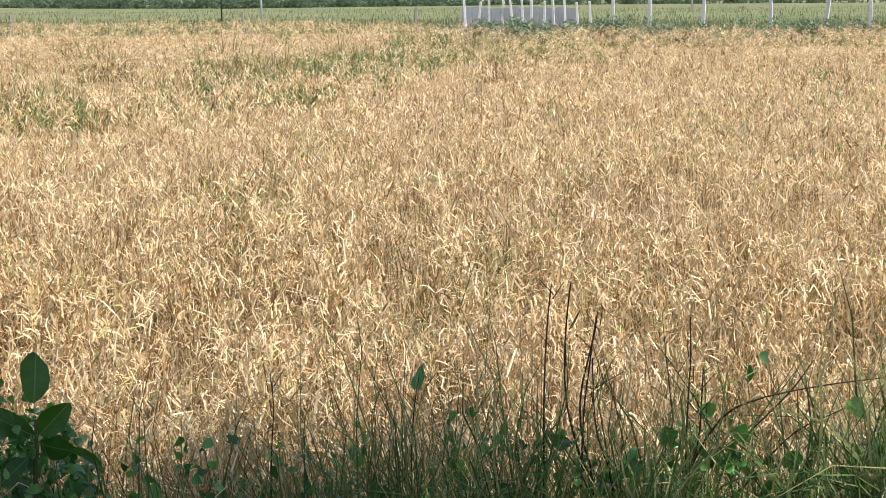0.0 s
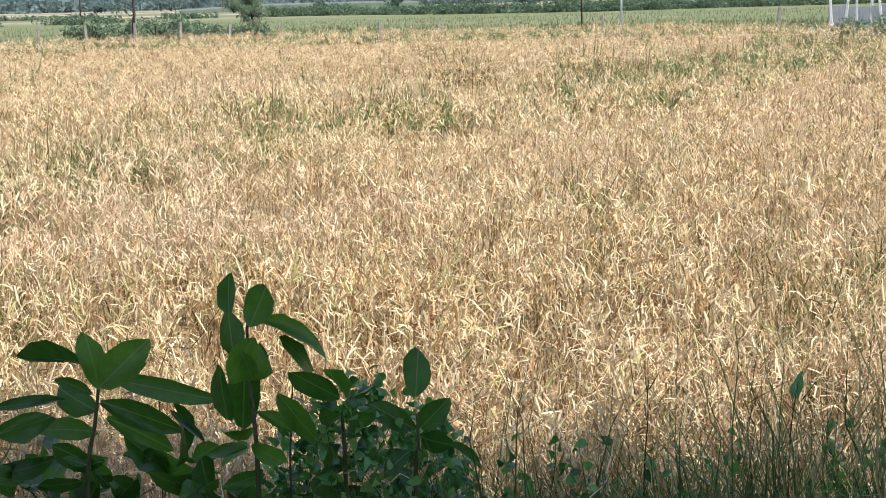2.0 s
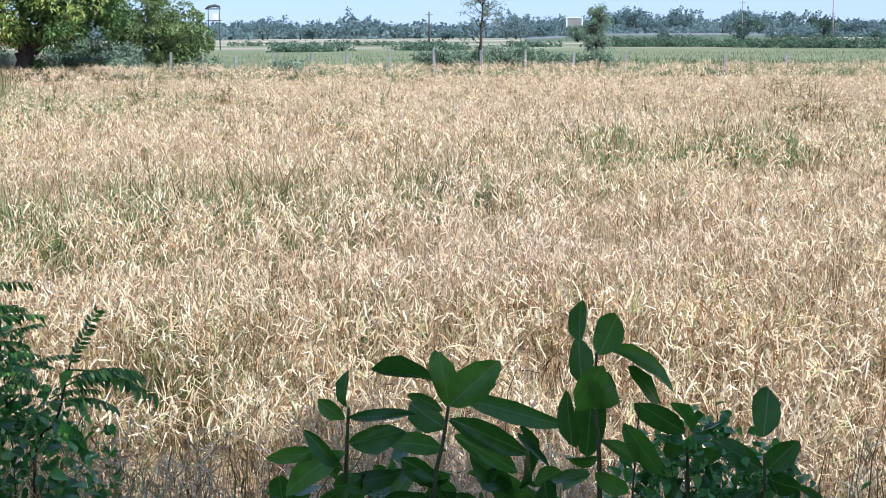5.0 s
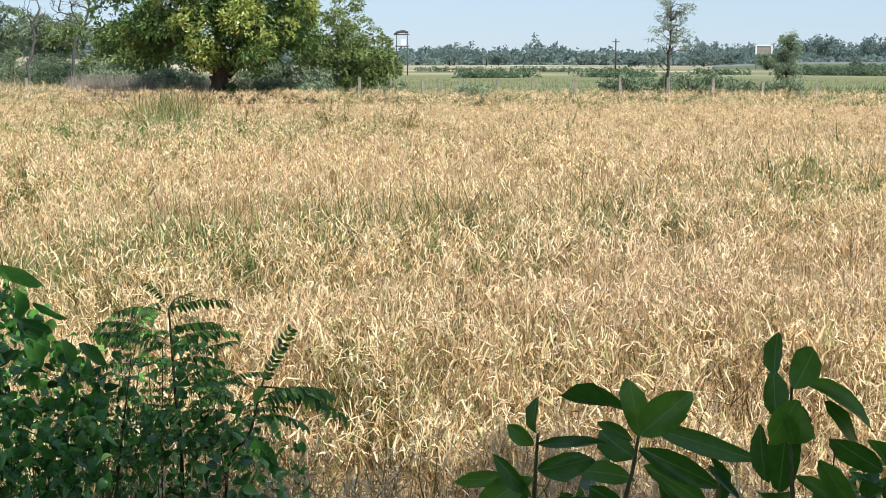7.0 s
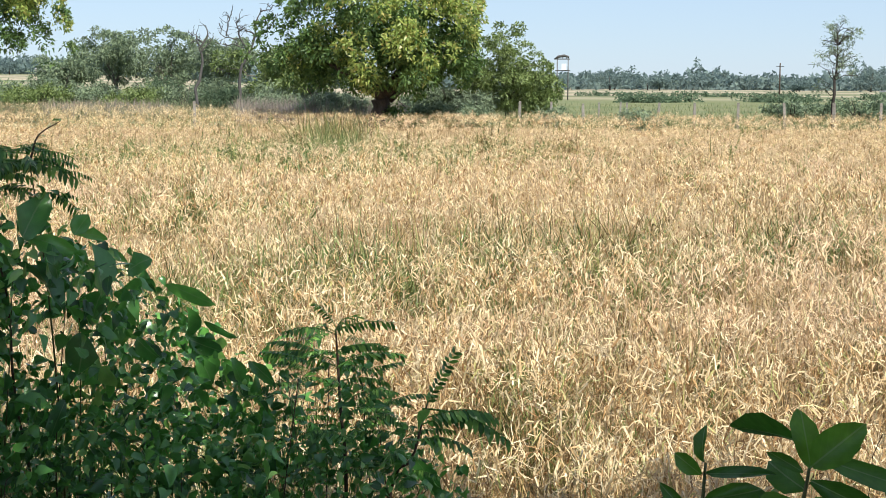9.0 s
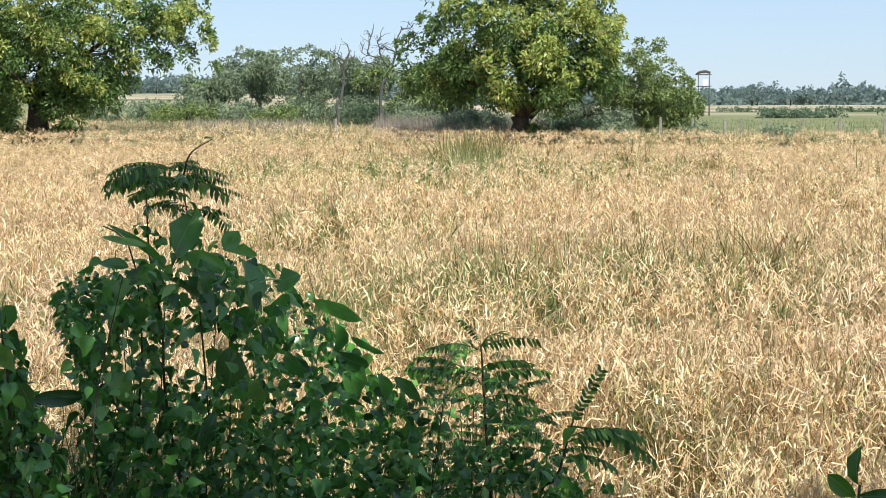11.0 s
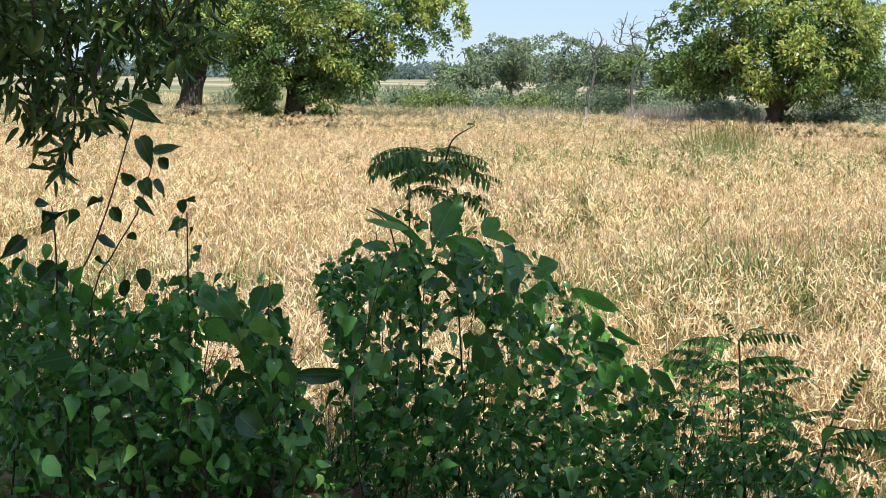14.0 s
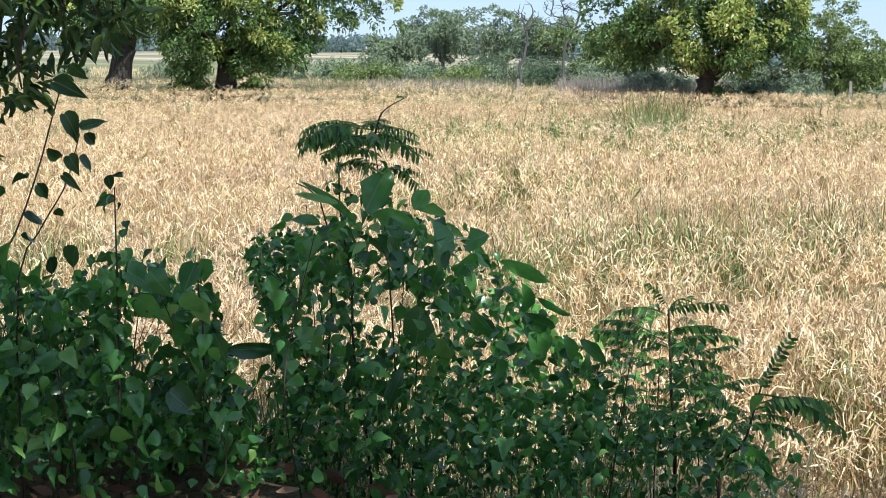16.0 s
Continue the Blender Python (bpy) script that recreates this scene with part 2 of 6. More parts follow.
def ground_material():
    m, n, l = material("ground")
    out, bs, pos = n.new("ShaderNodeOutputMaterial"), n.new("ShaderNodeBsdfPrincipled"), n.new("ShaderNodeNewGeometry")
    flat = n.new("ShaderNodeVectorMath")
    flat.operation, flat.inputs[1].default_value = "MULTIPLY", (1, 1, 0)
    l.new(pos.outputs["Position"], flat.inputs[0])
    dist = n.new("ShaderNodeVectorMath")
    dist.operation = "LENGTH"
    l.new(flat.outputs[0], dist.inputs[0])

    def noise_at(scale, detail=5.0):
        t = n.new("ShaderNodeTexNoise")
        t.inputs["Scale"].default_value, t.inputs["Detail"].default_value = scale, detail
        l.new(pos.outputs["Position"], t.inputs["Vector"])
        return t.outputs[0]

    def blend(fac, a, b):
        k = n.new("ShaderNodeMix")
        k.data_type = "RGBA"
        l.new(fac, k.inputs[0])
        l.new(a, k.inputs[6])
        l.new(b, k.inputs[7])
        return k.outputs[2]

    def tints(src, a, b, lo=0.38, hi=0.62):
        r = ramp(n, [(lo, a), (hi, b)])
        l.new(src, r.inputs[0])
        return r.outputs[0]

    soil = blend(noise_at(9.0), tints(noise_at(60.0, 3.0), (0.06, 0.045, 0.03), (0.17, 0.12, 0.075)), tints(noise_at(35.0), (0.10, 0.10, 0.045), (0.26, 0.17, 0.10)))
    mud = tints(noise_at(14.0), (0.20, 0.14, 0.075), (0.44, 0.31, 0.17))
    meadow = blend(noise_at(0.06), tints(noise_at(0.35), (0.09, 0.125, 0.05), (0.14, 0.175, 0.075)), tints(noise_at(0.2), (0.15, 0.155, 0.08), (0.27, 0.24, 0.14)))
    lie = n.new("ShaderNodeVectorMath")  # ploughed strips run across the view
    lie.operation, lie.inputs[1].default_value = "MULTIPLY", (0.004, 0.03, 0)
    l.new(pos.outputs["Position"], lie.inputs[0])
    strips = n.new("ShaderNodeTexNoise")
    strips.inputs["Scale"].default_value, strips.inputs["Detail"].default_value = 1.0, 4.0
    l.new(lie.outputs[0], strips.inputs["Vector"])
    plain = tints(strips.outputs[0], (0.16, 0.17, 0.095), (0.42, 0.345, 0.255), 0.42, 0.58)

    def step(a, b):
        k = n.new("ShaderNodeMapRange")
        k.inputs[1].default_value, k.inputs[2].default_value = a, b
        l.new(dist.outputs["Value"], k.inputs[0])
        return k.outputs[0]

    col = blend(step(5.5, 7.5), soil, mud)
    col = blend(step(86, 90), col, meadow)
    col = blend(step(220, 330), col, plain)
    l.new(col, bs.inputs["Base Color"])
    bs.inputs["Roughness"].default_value = 0.95
    bs.inputs["Specular IOR Level"].default_value = 0.1
    bump = n.new("ShaderNodeBump")
    bump.inputs["Strength"].default_value, bump.inputs["Distance"].default_value = 0.7, 0.03
    l.new(noise_at(25.0), bump.inputs["Height"])
    l.new(bump.outputs[0], bs.inputs["Normal"])
    l.new(bs.outputs[0], out.inputs[0])
    return m


# ---- building helpers ----
def spot(az, d, z=0.0):
    """A place az degrees to the left of +y, d metres from the axis."""
    return Vector((-math.sin(radians(az)) * d, math.cos(radians(az)) * d, z))


BANK_TURN = radians(10)


def height(x, y):
    """The bank that the viewer stands on falls to the field along one line; far off to one side the land rises gently."""
    n = -math.sin(BANK_TURN) * x + math.cos(BANK_TURN) * y
    k = np.clip((n - 4.0) / 1.0, 0, 1)
    r = np.hypot(x, y)
    turn = np.clip((np.degrees(np.arctan2(-x, y)) - 40.0) / 10.0, 0, 1) * np.clip((110.0 - np.degrees(np.arctan2(-x, y))) / 20.0, 0, 1)
    return 0.95 * (1 - k * k * (3 - 2 * k)) + 0.0095 * turn * turn * (3 - 2 * turn) * np.clip(r - 85.0, 0, 900.0)


def on_ground(az, d, sink=0.02):
    v = spot(az, d)
    return Vector((v.x, v.y, float(height(v.x, v.y)) - sink))


def mesh_of(name, co, quads, mat, smooth=False):
    me = bpy.data.meshes.new(name)
    co, quads = np.asarray(co, np.float32).reshape(-1, 3), np.asarray(quads, np.int32).reshape(-1, 4)
    me.vertices.add(len(co))
    me.vertices.foreach_set("co", co.ravel())
    me.loops.add(quads.size)
    me.loops.foreach_set("vertex_index", quads.ravel())
    me.polygons.add(len(quads))
    me.polygons.foreach_set("loop_start", np.arange(len(quads), dtype=np.int32) * 4)
    me.polygons.foreach_set("use_smooth", np.full(len(quads), smooth))
    me.update(calc_edges=True)
    me.materials.append(mat)
    return me


def under(ob, parent):
    if parent is not None:
        ob.parent = parent
    return ob


def part(name, me, parent, label=""):
    ob = under(new(name, me), parent)
    return tagged(ob, label) if label else ob


def thing(name, at, label, category, group="", kind=""):
    e = new(name)
    e.empty_display_size = 0.1
    e.location = at
    return tagged(e, label, category, group, kind)


def ribbons(spine, half, side):
    """Strips along spines (n, k, 3) with half widths (n, k) across the unit vectors side (n, 3) or (n, k, 3)."""
    if side.ndim == 2:
        side = side[:, None, :]
    off = side * half[..., None]
    co = np.stack([spine - off, spine + off], 2)
    n, k = spine.shape[:2]
    at = (np.arange(n)[:, None] * k + np.arange(k - 1)[None, :]) * 2
    return co.reshape(-1, 3), np.stack([at, at + 1, at + 3, at + 2], -1).reshape(-1, 4)


class Heap:
    """Collects geometry for one mesh."""

    def __init__(self):
        self.co, self.q, self.n = [], [], 0

    def add(self, co, q):
        self.co.append(np.asarray(co, np.float32).reshape(-1, 3))
        self.q.append(np.asarray(q, np.int32).reshape(-1, 4) + self.n)
        self.n += len(self.co[-1])
        return self

    def mesh(self, name, mat, smooth=False):
        return mesh_of(name, np.concatenate(self.co), np.concatenate(self.q), mat, smooth)


def tube(path, radii, sides=7, wobble=0.0):
    """A tapered tube along a path, closed at both ends by small caps."""
    p = np.asarray(path, float)
    r = np.asarray(radii, float)
    t = np.gradient(p, axis=0)
    t /= np.linalg.norm(t, axis=1)[:, None] + 1e-9
    ref = np.array([0.31, 0.95, 0.05]) if abs(t[0][1]) < 0.8 else np.array([0.95, 0.1, 0.3])
    a = np.cross(t, ref)
    a /= np.linalg.norm(a, axis=1)[:, None]
    b = np.cross(t, a)
    ang = np.arange(sides) * 2 * np.pi / sides
    k = len(p)
    rr = r[:, None] * (1 + wobble * rng.normal(size=(k, sides)))
    co = p[:, None] + rr[..., None] * (np.cos(ang)[None, :, None] * a[:, None] + np.sin(ang)[None, :, None] * b[:, None])
    co = np.concatenate([p[:1][:, None].repeat(sides, 1), co, p[-1:][:, None].repeat(sides, 1)])
    i, j = np.meshgrid(np.arange(k + 1), np.arange(sides), indexing="ij")
    j2 = (j + 1) % sides
    return co.reshape(-1, 3), np.stack([i * sides + j, i * sides + j2, (i + 1) * sides + j2, (i + 1) * sides + j], -1).reshape(-1, 4)


def bend(a, b, lift=0.0, k=7, jitter=0.0):
    """A curved path from a to b, raised in its middle."""
    s = np.linspace(0, 1, k)[:, None]
    a, b = np.array(a, float), np.array(b, float)
    p = a + (b - a) * s + np.array([0, 0, 1.0]) * (lift * 4 * s * (1 - s))
    if jitter:
        p[1:-1] += rng.normal(size=(k - 2, 3)) * jitter
    return p


def unit(v):
    return v / (np.linalg.norm(v, axis=-1, keepdims=True) + 1e-9)


def leaf_strips(at, way, length, width, droop=0.25, k=3):
    """Many pointed leaves at once: from at, along way, bending down."""
    n = len(at)
    s = np.linspace(0, 1, k)[None, :, None]
    p = at[:, None] + way[:, None] * length[:, None, None] * s
    p[..., 2] -= (length * droop)[:, None] * (s[..., 0] ** 2)
    prof = {2: np.array([1.0, 0.3]), 3: np.array([0.25, 1.0, 0.12]), 4: np.array([0.2, 1.0, 0.8, 0.08]), 5: np.array([0.15, 0.8, 1.0, 0.7, 0.06])}[k]
    side = unit(np.cross(way, rng.normal(size=(n, 3))))
    return ribbons(p, width[:, None] * 0.5 * prof[None], side)


# ---- ground ----
def build_ground():
    radii = np.concatenate([np.arange(0.0, 8.0, 0.25), np.geomspace(8, 4500, 70)])
    steps = 180
    ang = np.arange(steps) * 2 * np.pi / steps
    x, y = radii[:, None] * np.cos(ang), radii[:, None] * np.sin(ang)
    z = height(x, y)
    z = z + np.where(radii < 8, 1, 0)[:, None] * 0.03 * np.sin(x * 5.1 + 1.3 * y) * np.cos(y * 4.3)
    co = np.stack([x, y, z], -1)
    i, j = np.meshgrid(np.arange(len(radii) - 1), np.arange(steps), indexing="ij")
    j2 = (j + 1) % steps
    q = np.stack([i * steps + j, (i + 1) * steps + j, (i + 1) * steps + j2, i * steps + j2], -1)
    ob = new("ground", mesh_of("ground", co, q, ground_material(), True))
    return tagged(ob, "bare bank, muddy rice field and meadow running to the horizon", "ground", kind="structure")


build_ground()

# ---- the rice ----
BUND = [(62, 9.5), (52, 11.5), (46.7, 13.5), (42, 15.8), (35, 18.3), (30, 18.0), (25.3, 20.6), (21.8, 23.5), (18.7, 26.1), (15.0, 28.8), (10.5, 31.9), (7.5, 33.8), (4.4, 37.9), (0.6, 49.5), (-4.0, 60.0)]
PATCHES = [(42.0, 49.0, 5.5, 0.9), (45.5, 47.0, 4.0, 0.8), (46.2, 27.0, 1.6, 0.7), (31.5, 19.0, 1.2, 0.9), (38.5, 18.5, 1.6, 0.7),
           (22.0, 13.6, 0.5, 0.6), (29.5, 10.5, 0.5, 0.7), (63.5, 15.5, 1.8, 0.8), (20.0, 36.0, 1.5, 0.5), (48.0, 8.5, 0.9, 0.8), (52.0, 8.5, 0.8, 0.7)]

# places where rank grass has smothered the crop
STANDS = [(7.6, 36.8, 0.77, 0.90), (5.8, 38.7, 1.22, 0.80), (14.5, 29.7, 0.61, 0.80), (-3.1, 73.5, 2.85, 0.80), (-9.5, 74.4, 6.72, 0.60), (7.2, 14.2, 0.17, 0.70), (19.0, 24.3, 0.64, 0.90), (14.6, 28.2, 1.09, 0.85), (5.7, 33.4, 1.23, 0.90), (0.2, 53.1, 2.74, 0.75), (24.9, 20.6, 0.34, 0.85), (7.2, 15.2, 0.36, 0.85), (19.5, 12.2, 0.17, 0.50), (27.8, 18.7, 0.29, 0.70), (19.0, 23.8, 0.23, 1.00), (7.5, 35.7, 0.39, 1.00), (31.8, 19.4, 0.47, 0.70), (30.5, 16.7, 0.52, 0.70), (28.3, 11.0, 0.19, 0.55), (41.3, 61.8, 1.05, 0.90)]
STANDS += [(39.7, 51.9, 2.39, 0.55), (46.8, 25.6, 0.67, 0.75), (39.5, 15.9, 0.73, 0.65), (42.8, 15.2, 0.29, 0.75), (31.8, 18.3, 0.77, 0.65), (35.6, 18.9, 0.27, 0.70), (24.7, 21.8, 0.45, 0.60), (46.8, 14.1, 0.29, 0.70), (34.2, 10.4, 0.18, 0.50), (46.8, 28.1, 0.70, 0.75), (43.2, 15.2, 0.32, 0.70), (45.8, 16.6, 0.64, 0.65), (35.6, 18.7, 0.32, 0.60), (30.7, 18.3, 0.63, 0.60), (34.1, 10.8, 0.22, 0.60), (66.3, 25.8, 0.53, 0.60), (61.3, 15.3, 0.32, 0.70), (46.0, 14.5, 0.36, 0.80), (37.8, 18.1, 0.37, 0.50)]


def weediness(x, y):
    """How far weeds have taken over: along the old bund that crosses the crop, in patches, and here and there."""
    w = np.zeros_like(x)
    pts = np.array([spot(a, d)[:2] for a, d in BUND])
    wander = 0.7 * np.sin(x * 0.55 + 1.0) + 0.5 * np.sin(y * 0.8 + x * 0.3)
    for p, q in zip(pts[:-1], pts[1:]):
        pq = q - p
        t = np.clip(((x - p[0]) * pq[0] + (y - p[1]) * pq[1]) / (pq @ pq), 0, 1)
        dd = np.abs(np.hypot(x - p[0] - t * pq[0], y - p[1] - t * pq[1]) + 0.4 * wander)
        w = np.maximum(w, 0.85 * np.exp(-(dd / (0.35 + 0.0011 * np.minimum(x * x + y * y, 1300))) ** 2))
    for a, d, r, s in PATCHES:
        c = spot(a, d)
        w = np.maximum(w, s * np.exp(-(((x - c.x) / r) ** 2 + ((y - c.y) / r) ** 2)))
    ripple = 0.5 + 0.5 * np.sin(x * 1.7 + 2.1 * np.sin(y * 0.9)) * np.cos(y * 1.3 + 1.7 * np.sin(x * 0.6))
    broken = 0.5 + 0.5 * np.sin(x * 0.47 + 2.3 * np.sin(y * 0.31 + 0.5)) * np.sin(y * 0.39 + 1.9 * np.sin(x * 0.23))
    solid = np.zeros_like(x)
    for a, d, r, s in STANDS:
        c = spot(a, d + 0.6)
        u, v = (x * c.y - y * c.x) / d, (x * c.x + y * c.y) / d - d
        solid = np.maximum(solid, s * np.clip(1.6 - 1.3 * np.hypot(u / (1.3 * r), v / (0.3 * r + 0.35)) + 0.35 * (ripple - 0.5), 0, 1))
    return np.maximum(np.clip(solid, 0, 0.85), np.clip(w * np.clip(2.4 * (0.55 * ripple + 0.65 * broken) - 0.75, 0.3, 1.35) + 0.4 * np.clip(broken * ripple - 0.4, 0, 1), 0, 0.68))


def far_edge(az):
    """Where the crop ends, in metres from the axis."""
    return np.interp(az, [-25, -16, -8, -3, 1, 5, 15, 25, 33, 39, 42, 46, 50, 56, 62, 80], [70, 70, 68, 67, 78, 86, 87, 87, 86, 87, 94, 106, 118, 124, 132, 122])


def scatter(r0, r1, per_m2, az0=-21.0, az1=73.0):
    """Places of tillers, gathered in hills of several; also each one's hill and how much taller or shorter that hill stands."""
    n = int((r1 * r1 - r0 * r0) / 2 * radians(az1 - az0) * per_m2)
    hills = max(1, n // (8 if r0 < 20 else 5))
    r = np.sqrt(rng.uniform(r0 * r0, r1 * r1, hills))
    az = rng.uniform(az0, az1, hills)
    pick = rng.integers(0, hills, n)
    spread = 0.055 if r0 < 20 else 0.075
    x = (-np.sin(np.radians(az)) * r)[pick] + rng.normal(0, spread, n)
    y = (np.cos(np.radians(az)) * r)[pick] + rng.normal(0, spread, n)
    rise = rng.normal(0, 0.055, hills)[pick]
    swing = rng.uniform(0, 2 * np.pi, hills)[pick]
    keep = (-math.sin(BANK_TURN) * x + math.cos(BANK_TURN) * y > 5.3 + rng.normal(0, 0.28, n)) & (np.hypot(x, y) < far_edge(np.degrees(np.arctan2(-x, y))) + rng.normal(0, 0.4, n))
    return x[keep], y[keep], rise[keep], swing[keep]


def blades(x, y, z0, length, lean, droop, width, k, way=None, crook=0.0):
    """Leaves that rise, arch over and hang: lean is the outward run, droop how far the tip comes down."""
    n = len(x)
    a = rng.uniform(0, 2 * np.pi, n) if way is None else way
    s = np.linspace(0, 1, k)[None]
    out = length[:, None] * (lean[:, None] * s + 0.5 * droop[:, None] * s * s)
    up = length[:, None] * (s * np.sqrt(np.clip(1 - lean[:, None] ** 2, 0.1, 1)) - droop[:, None] * s ** 2.6)
    p = np.stack([x[:, None] + np.cos(a)[:, None] * out, y[:, None] + np.sin(a)[:, None] * out, z0[:, None] + up], -1)
    if crook and k > 2:
        p[:, 1:] += rng.normal(0, crook, (n, k - 1, 3)) * length[:, None, None]
    twist = rng.uniform(0, 2 * np.pi, n)
    side = unit(np.stack([np.cos(twist), np.sin(twist), rng.normal(0, 0.35, n)], -1))
    prof = np.interp(np.linspace(0, 1, k), [0, 0.35, 0.7, 1], [0.7, 1.0, 0.8, 0.12])
    return ribbons(p, 0.5 * width[:, None] * prof[None], side)


def build_rice():
    bands = [  # from, to, tillers a square metre, leaf width, leaf points
        (4.5, 8.0, 200, 0.0088, 4), (8.0, 13.0, 115, 0.0105, 4), (13.0, 21.0, 66, 0.0135, 3), (21.0, 36.0, 26.5, 0.0195, 3), (36.0, 58.0, 19.5, 0.027, 2), (58.0, 122.0, 8.8, 0.039, 2)]
    for r0, r1, dens, w, k in bands:
        heap, stalks, weeds, tall_stems = Heap(), Heap(), Heap(), Heap()
        x, y, rise, swing = scatter(r0, r1, dens)
        g = weediness(x, y)
        crop = rng.random(len(x)) > g
        xc, yc = x[crop], y[crop]
        n = len(xc)
        tall = 0.80 + 0.06 * np.sin(xc * 0.9) * np.cos(yc * 0.8) + 0.05 * np.sin(xc * 2.3 + yc) * np.sin(yc * 2.9) + rise[crop] + rng.normal(0, 0.04, n)
        base = height(xc, yc)
        lean, way = np.abs(rng.normal(0.14, 0.10, n)), swing[crop] + rng.normal(0, 0.9, n)
        # stalks with lower leaves, in the dark tint that deepens the gaps
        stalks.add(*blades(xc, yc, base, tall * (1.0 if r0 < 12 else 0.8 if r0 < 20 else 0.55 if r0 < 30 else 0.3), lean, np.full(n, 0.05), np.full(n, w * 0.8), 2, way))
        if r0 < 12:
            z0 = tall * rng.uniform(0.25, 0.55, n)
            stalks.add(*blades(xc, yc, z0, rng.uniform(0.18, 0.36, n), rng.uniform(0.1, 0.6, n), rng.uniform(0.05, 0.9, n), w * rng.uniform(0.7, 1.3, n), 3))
        # nodding ears
        ear = rng.random(n) < 0.8
        ne = ear.sum()
        ax = xc[ear] + np.cos(way[ear]) * lean[ear] * tall[ear]
        ay = yc[ear] + np.sin(way[ear]) * lean[ear] * tall[ear]
        heap.add(*blades(ax, ay, base[ear] + tall[ear] * 0.86, rng.uniform(0.10, 0.17, ne), rng.uniform(0.2, 0.7, ne), rng.uniform(0.4, 1.25, ne), w * rng.uniform(0.9, 1.4, ne), k, way[ear] + rng.normal(0, 0.4, ne), 0.06))
        for i in range(4 if r0 < 12 else 3):
            z0 = tall * rng.uniform(0.55 if r0 < 12 else 0.62 if r0 < 30 else 0.74, 0.92 if r0 < 12 else 0.97 if r0 < 30 else 1.02, n)
            f = z0 / tall
            up = rng.random(n) < 0.68
            heap.add(*blades(xc + np.cos(way) * lean * tall * f, yc + np.sin(way) * lean * tall * f, base + z0, rng.uniform(0.08, 0.20, n), np.where(up, rng.uniform(0.05, 0.35, n) + (0.5 if k == 2 else 0.2 if k == 3 else 0.0), rng.uniform(0.2, 0.85, n)), np.where(up, rng.uniform(0.0, 0.4, n), rng.uniform(0.3, 1.2, n)), w * rng.uniform(0.6, 1.3, n), k, None, 0.13))
        tagged(new("rice_crop", heap.mesh("rice_crop", STRAW)), "dense ripe rice crop, dry straw-coloured leaves and ears", "rice crop", kind="stuff")
        tagged(new("rice_stalks", stalks.mesh("rice_stalks", STALK)), "olive-brown rice stalks and lower leaves, coloured darker for the shade between them", "rice stalks", kind="stuff")
        # weeds between the rice
        xw, yw = x[~crop], y[~crop]
        m = len(xw)
        for rep in range(3):
            hi = rng.uniform(0.72, 1.08, m)
            weeds.add(*blades(xw + rng.normal(0, 0.06, m), yw + rng.normal(0, 0.06, m), np.zeros(m), hi, np.abs(rng.normal(0.32, 0.24, m)), rng.uniform(0.0, 0.9, m), w * rng.uniform(0.8, 1.6, m), max(k, 3), None, 0.04))
        tagged(new("weed_grass", weeds.mesh("weed_grass", WEED)), "olive-green weed grass growing in strips in the rice", "weeds", kind="stuff")
        few = rng.random(m) < min(0.02, 1.0 / dens)
        if few.sum() > 3:
            nf = few.sum()
            for rep in range(3):
                tall_stems.add(*blades(xw[few] + rng.normal(0, 0.03, nf), yw[few] + rng.normal(0, 0.03, nf), np.zeros(nf), rng.uniform(1.0, 1.32, nf), np.abs(rng.normal(0.15, 0.12, nf)), rng.uniform(0.0, 0.15, nf), np.full(nf, w * 0.9), 4))
            tagged(new("weed_stalks", tall_stems.mesh("weed_stalks", STALK)), "dark weed stalks standing above the rice", "weeds", kind="stuff")


build_rice()


def field_tuft(az, d, wide, hi, n, dark=0.35):
    """A tuft of rank grass in the rice, with some dry dark stalks."""
    a = rng.normal(0, wide * 0.4, n)
    b = rng.normal(0, wide * 0.14, n)
    c, ahead, across = spot(az, d), spot(az, 1.0), spot(az - 90, 1.0)
    w = 0.0016 * d ** 0.75
    for sel, mat, name, label in ((rng.random(n) > dark, TUFT, "grass_tuft", "rank green grass tuft standing in the rice"), (None, STALK, "weed_stalks", "dark weed stalks standing above the rice")):
        if sel is None:
            sel = ~green
        else:
            green = sel
        k = sel.sum()
        if k < 3:
            continue
        hp = Heap().add(*blades(c.x + across.x * a[sel] + ahead.x * b[sel], c.y + across.y * a[sel] + ahead.y * b[sel], np.zeros(k), hi * rng.uniform(0.55, 1.05, k), np.abs(rng.normal(0.32, 0.24, k)), rng.uniform(0.0, 0.8, k), w * rng.uniform(0.6, 1.2, k), 4))
        tagged(new(name, hp.mesh(name, mat)), label, "grass", kind="stuff")


for az, d, r, strong in STANDS:
    field_tuft(az, d + 0.35, 1.1 * r + 0.1, 1.1, int(110 + 130 * r), 0.2)
for az, d, wide, hi, n, dark in (
        (11.9, 43.5, 1.0, 1.5, 260, 0.6), (7.6, 44.0, 1.2, 1.4, 300, 0.5), (41.3, 52.0, 1.7, 1.75, 1100, 0.4), (32.8, 56.0, 0.9, 1.5, 150, 0.5), (35.8, 56.0, 1.2, 1.25, 200, 0.5), (31.0, 18.6, 0.7, 1.45, 130, 0.7), (28.4, 41.0, 0.9, 1.2, 150, 0.6),
        (12.9, 66.0, 1.0, 1.3, 120, 0.6), (-1.9, 41.0, 1.2, 1.1, 160, 0.7), (58.5, 9.0, 0.7, 1.0, 320, 0.1), (1.0, 9.0, 0.5, 1.05, 160, 0.35), (33.6, 9.4, 0.5, 1.1, 200, 0.3), (23.0, 13.4, 0.5, 1.05, 160, 0.3)):
    field_tuft(az, d, wide, hi, n, dark)
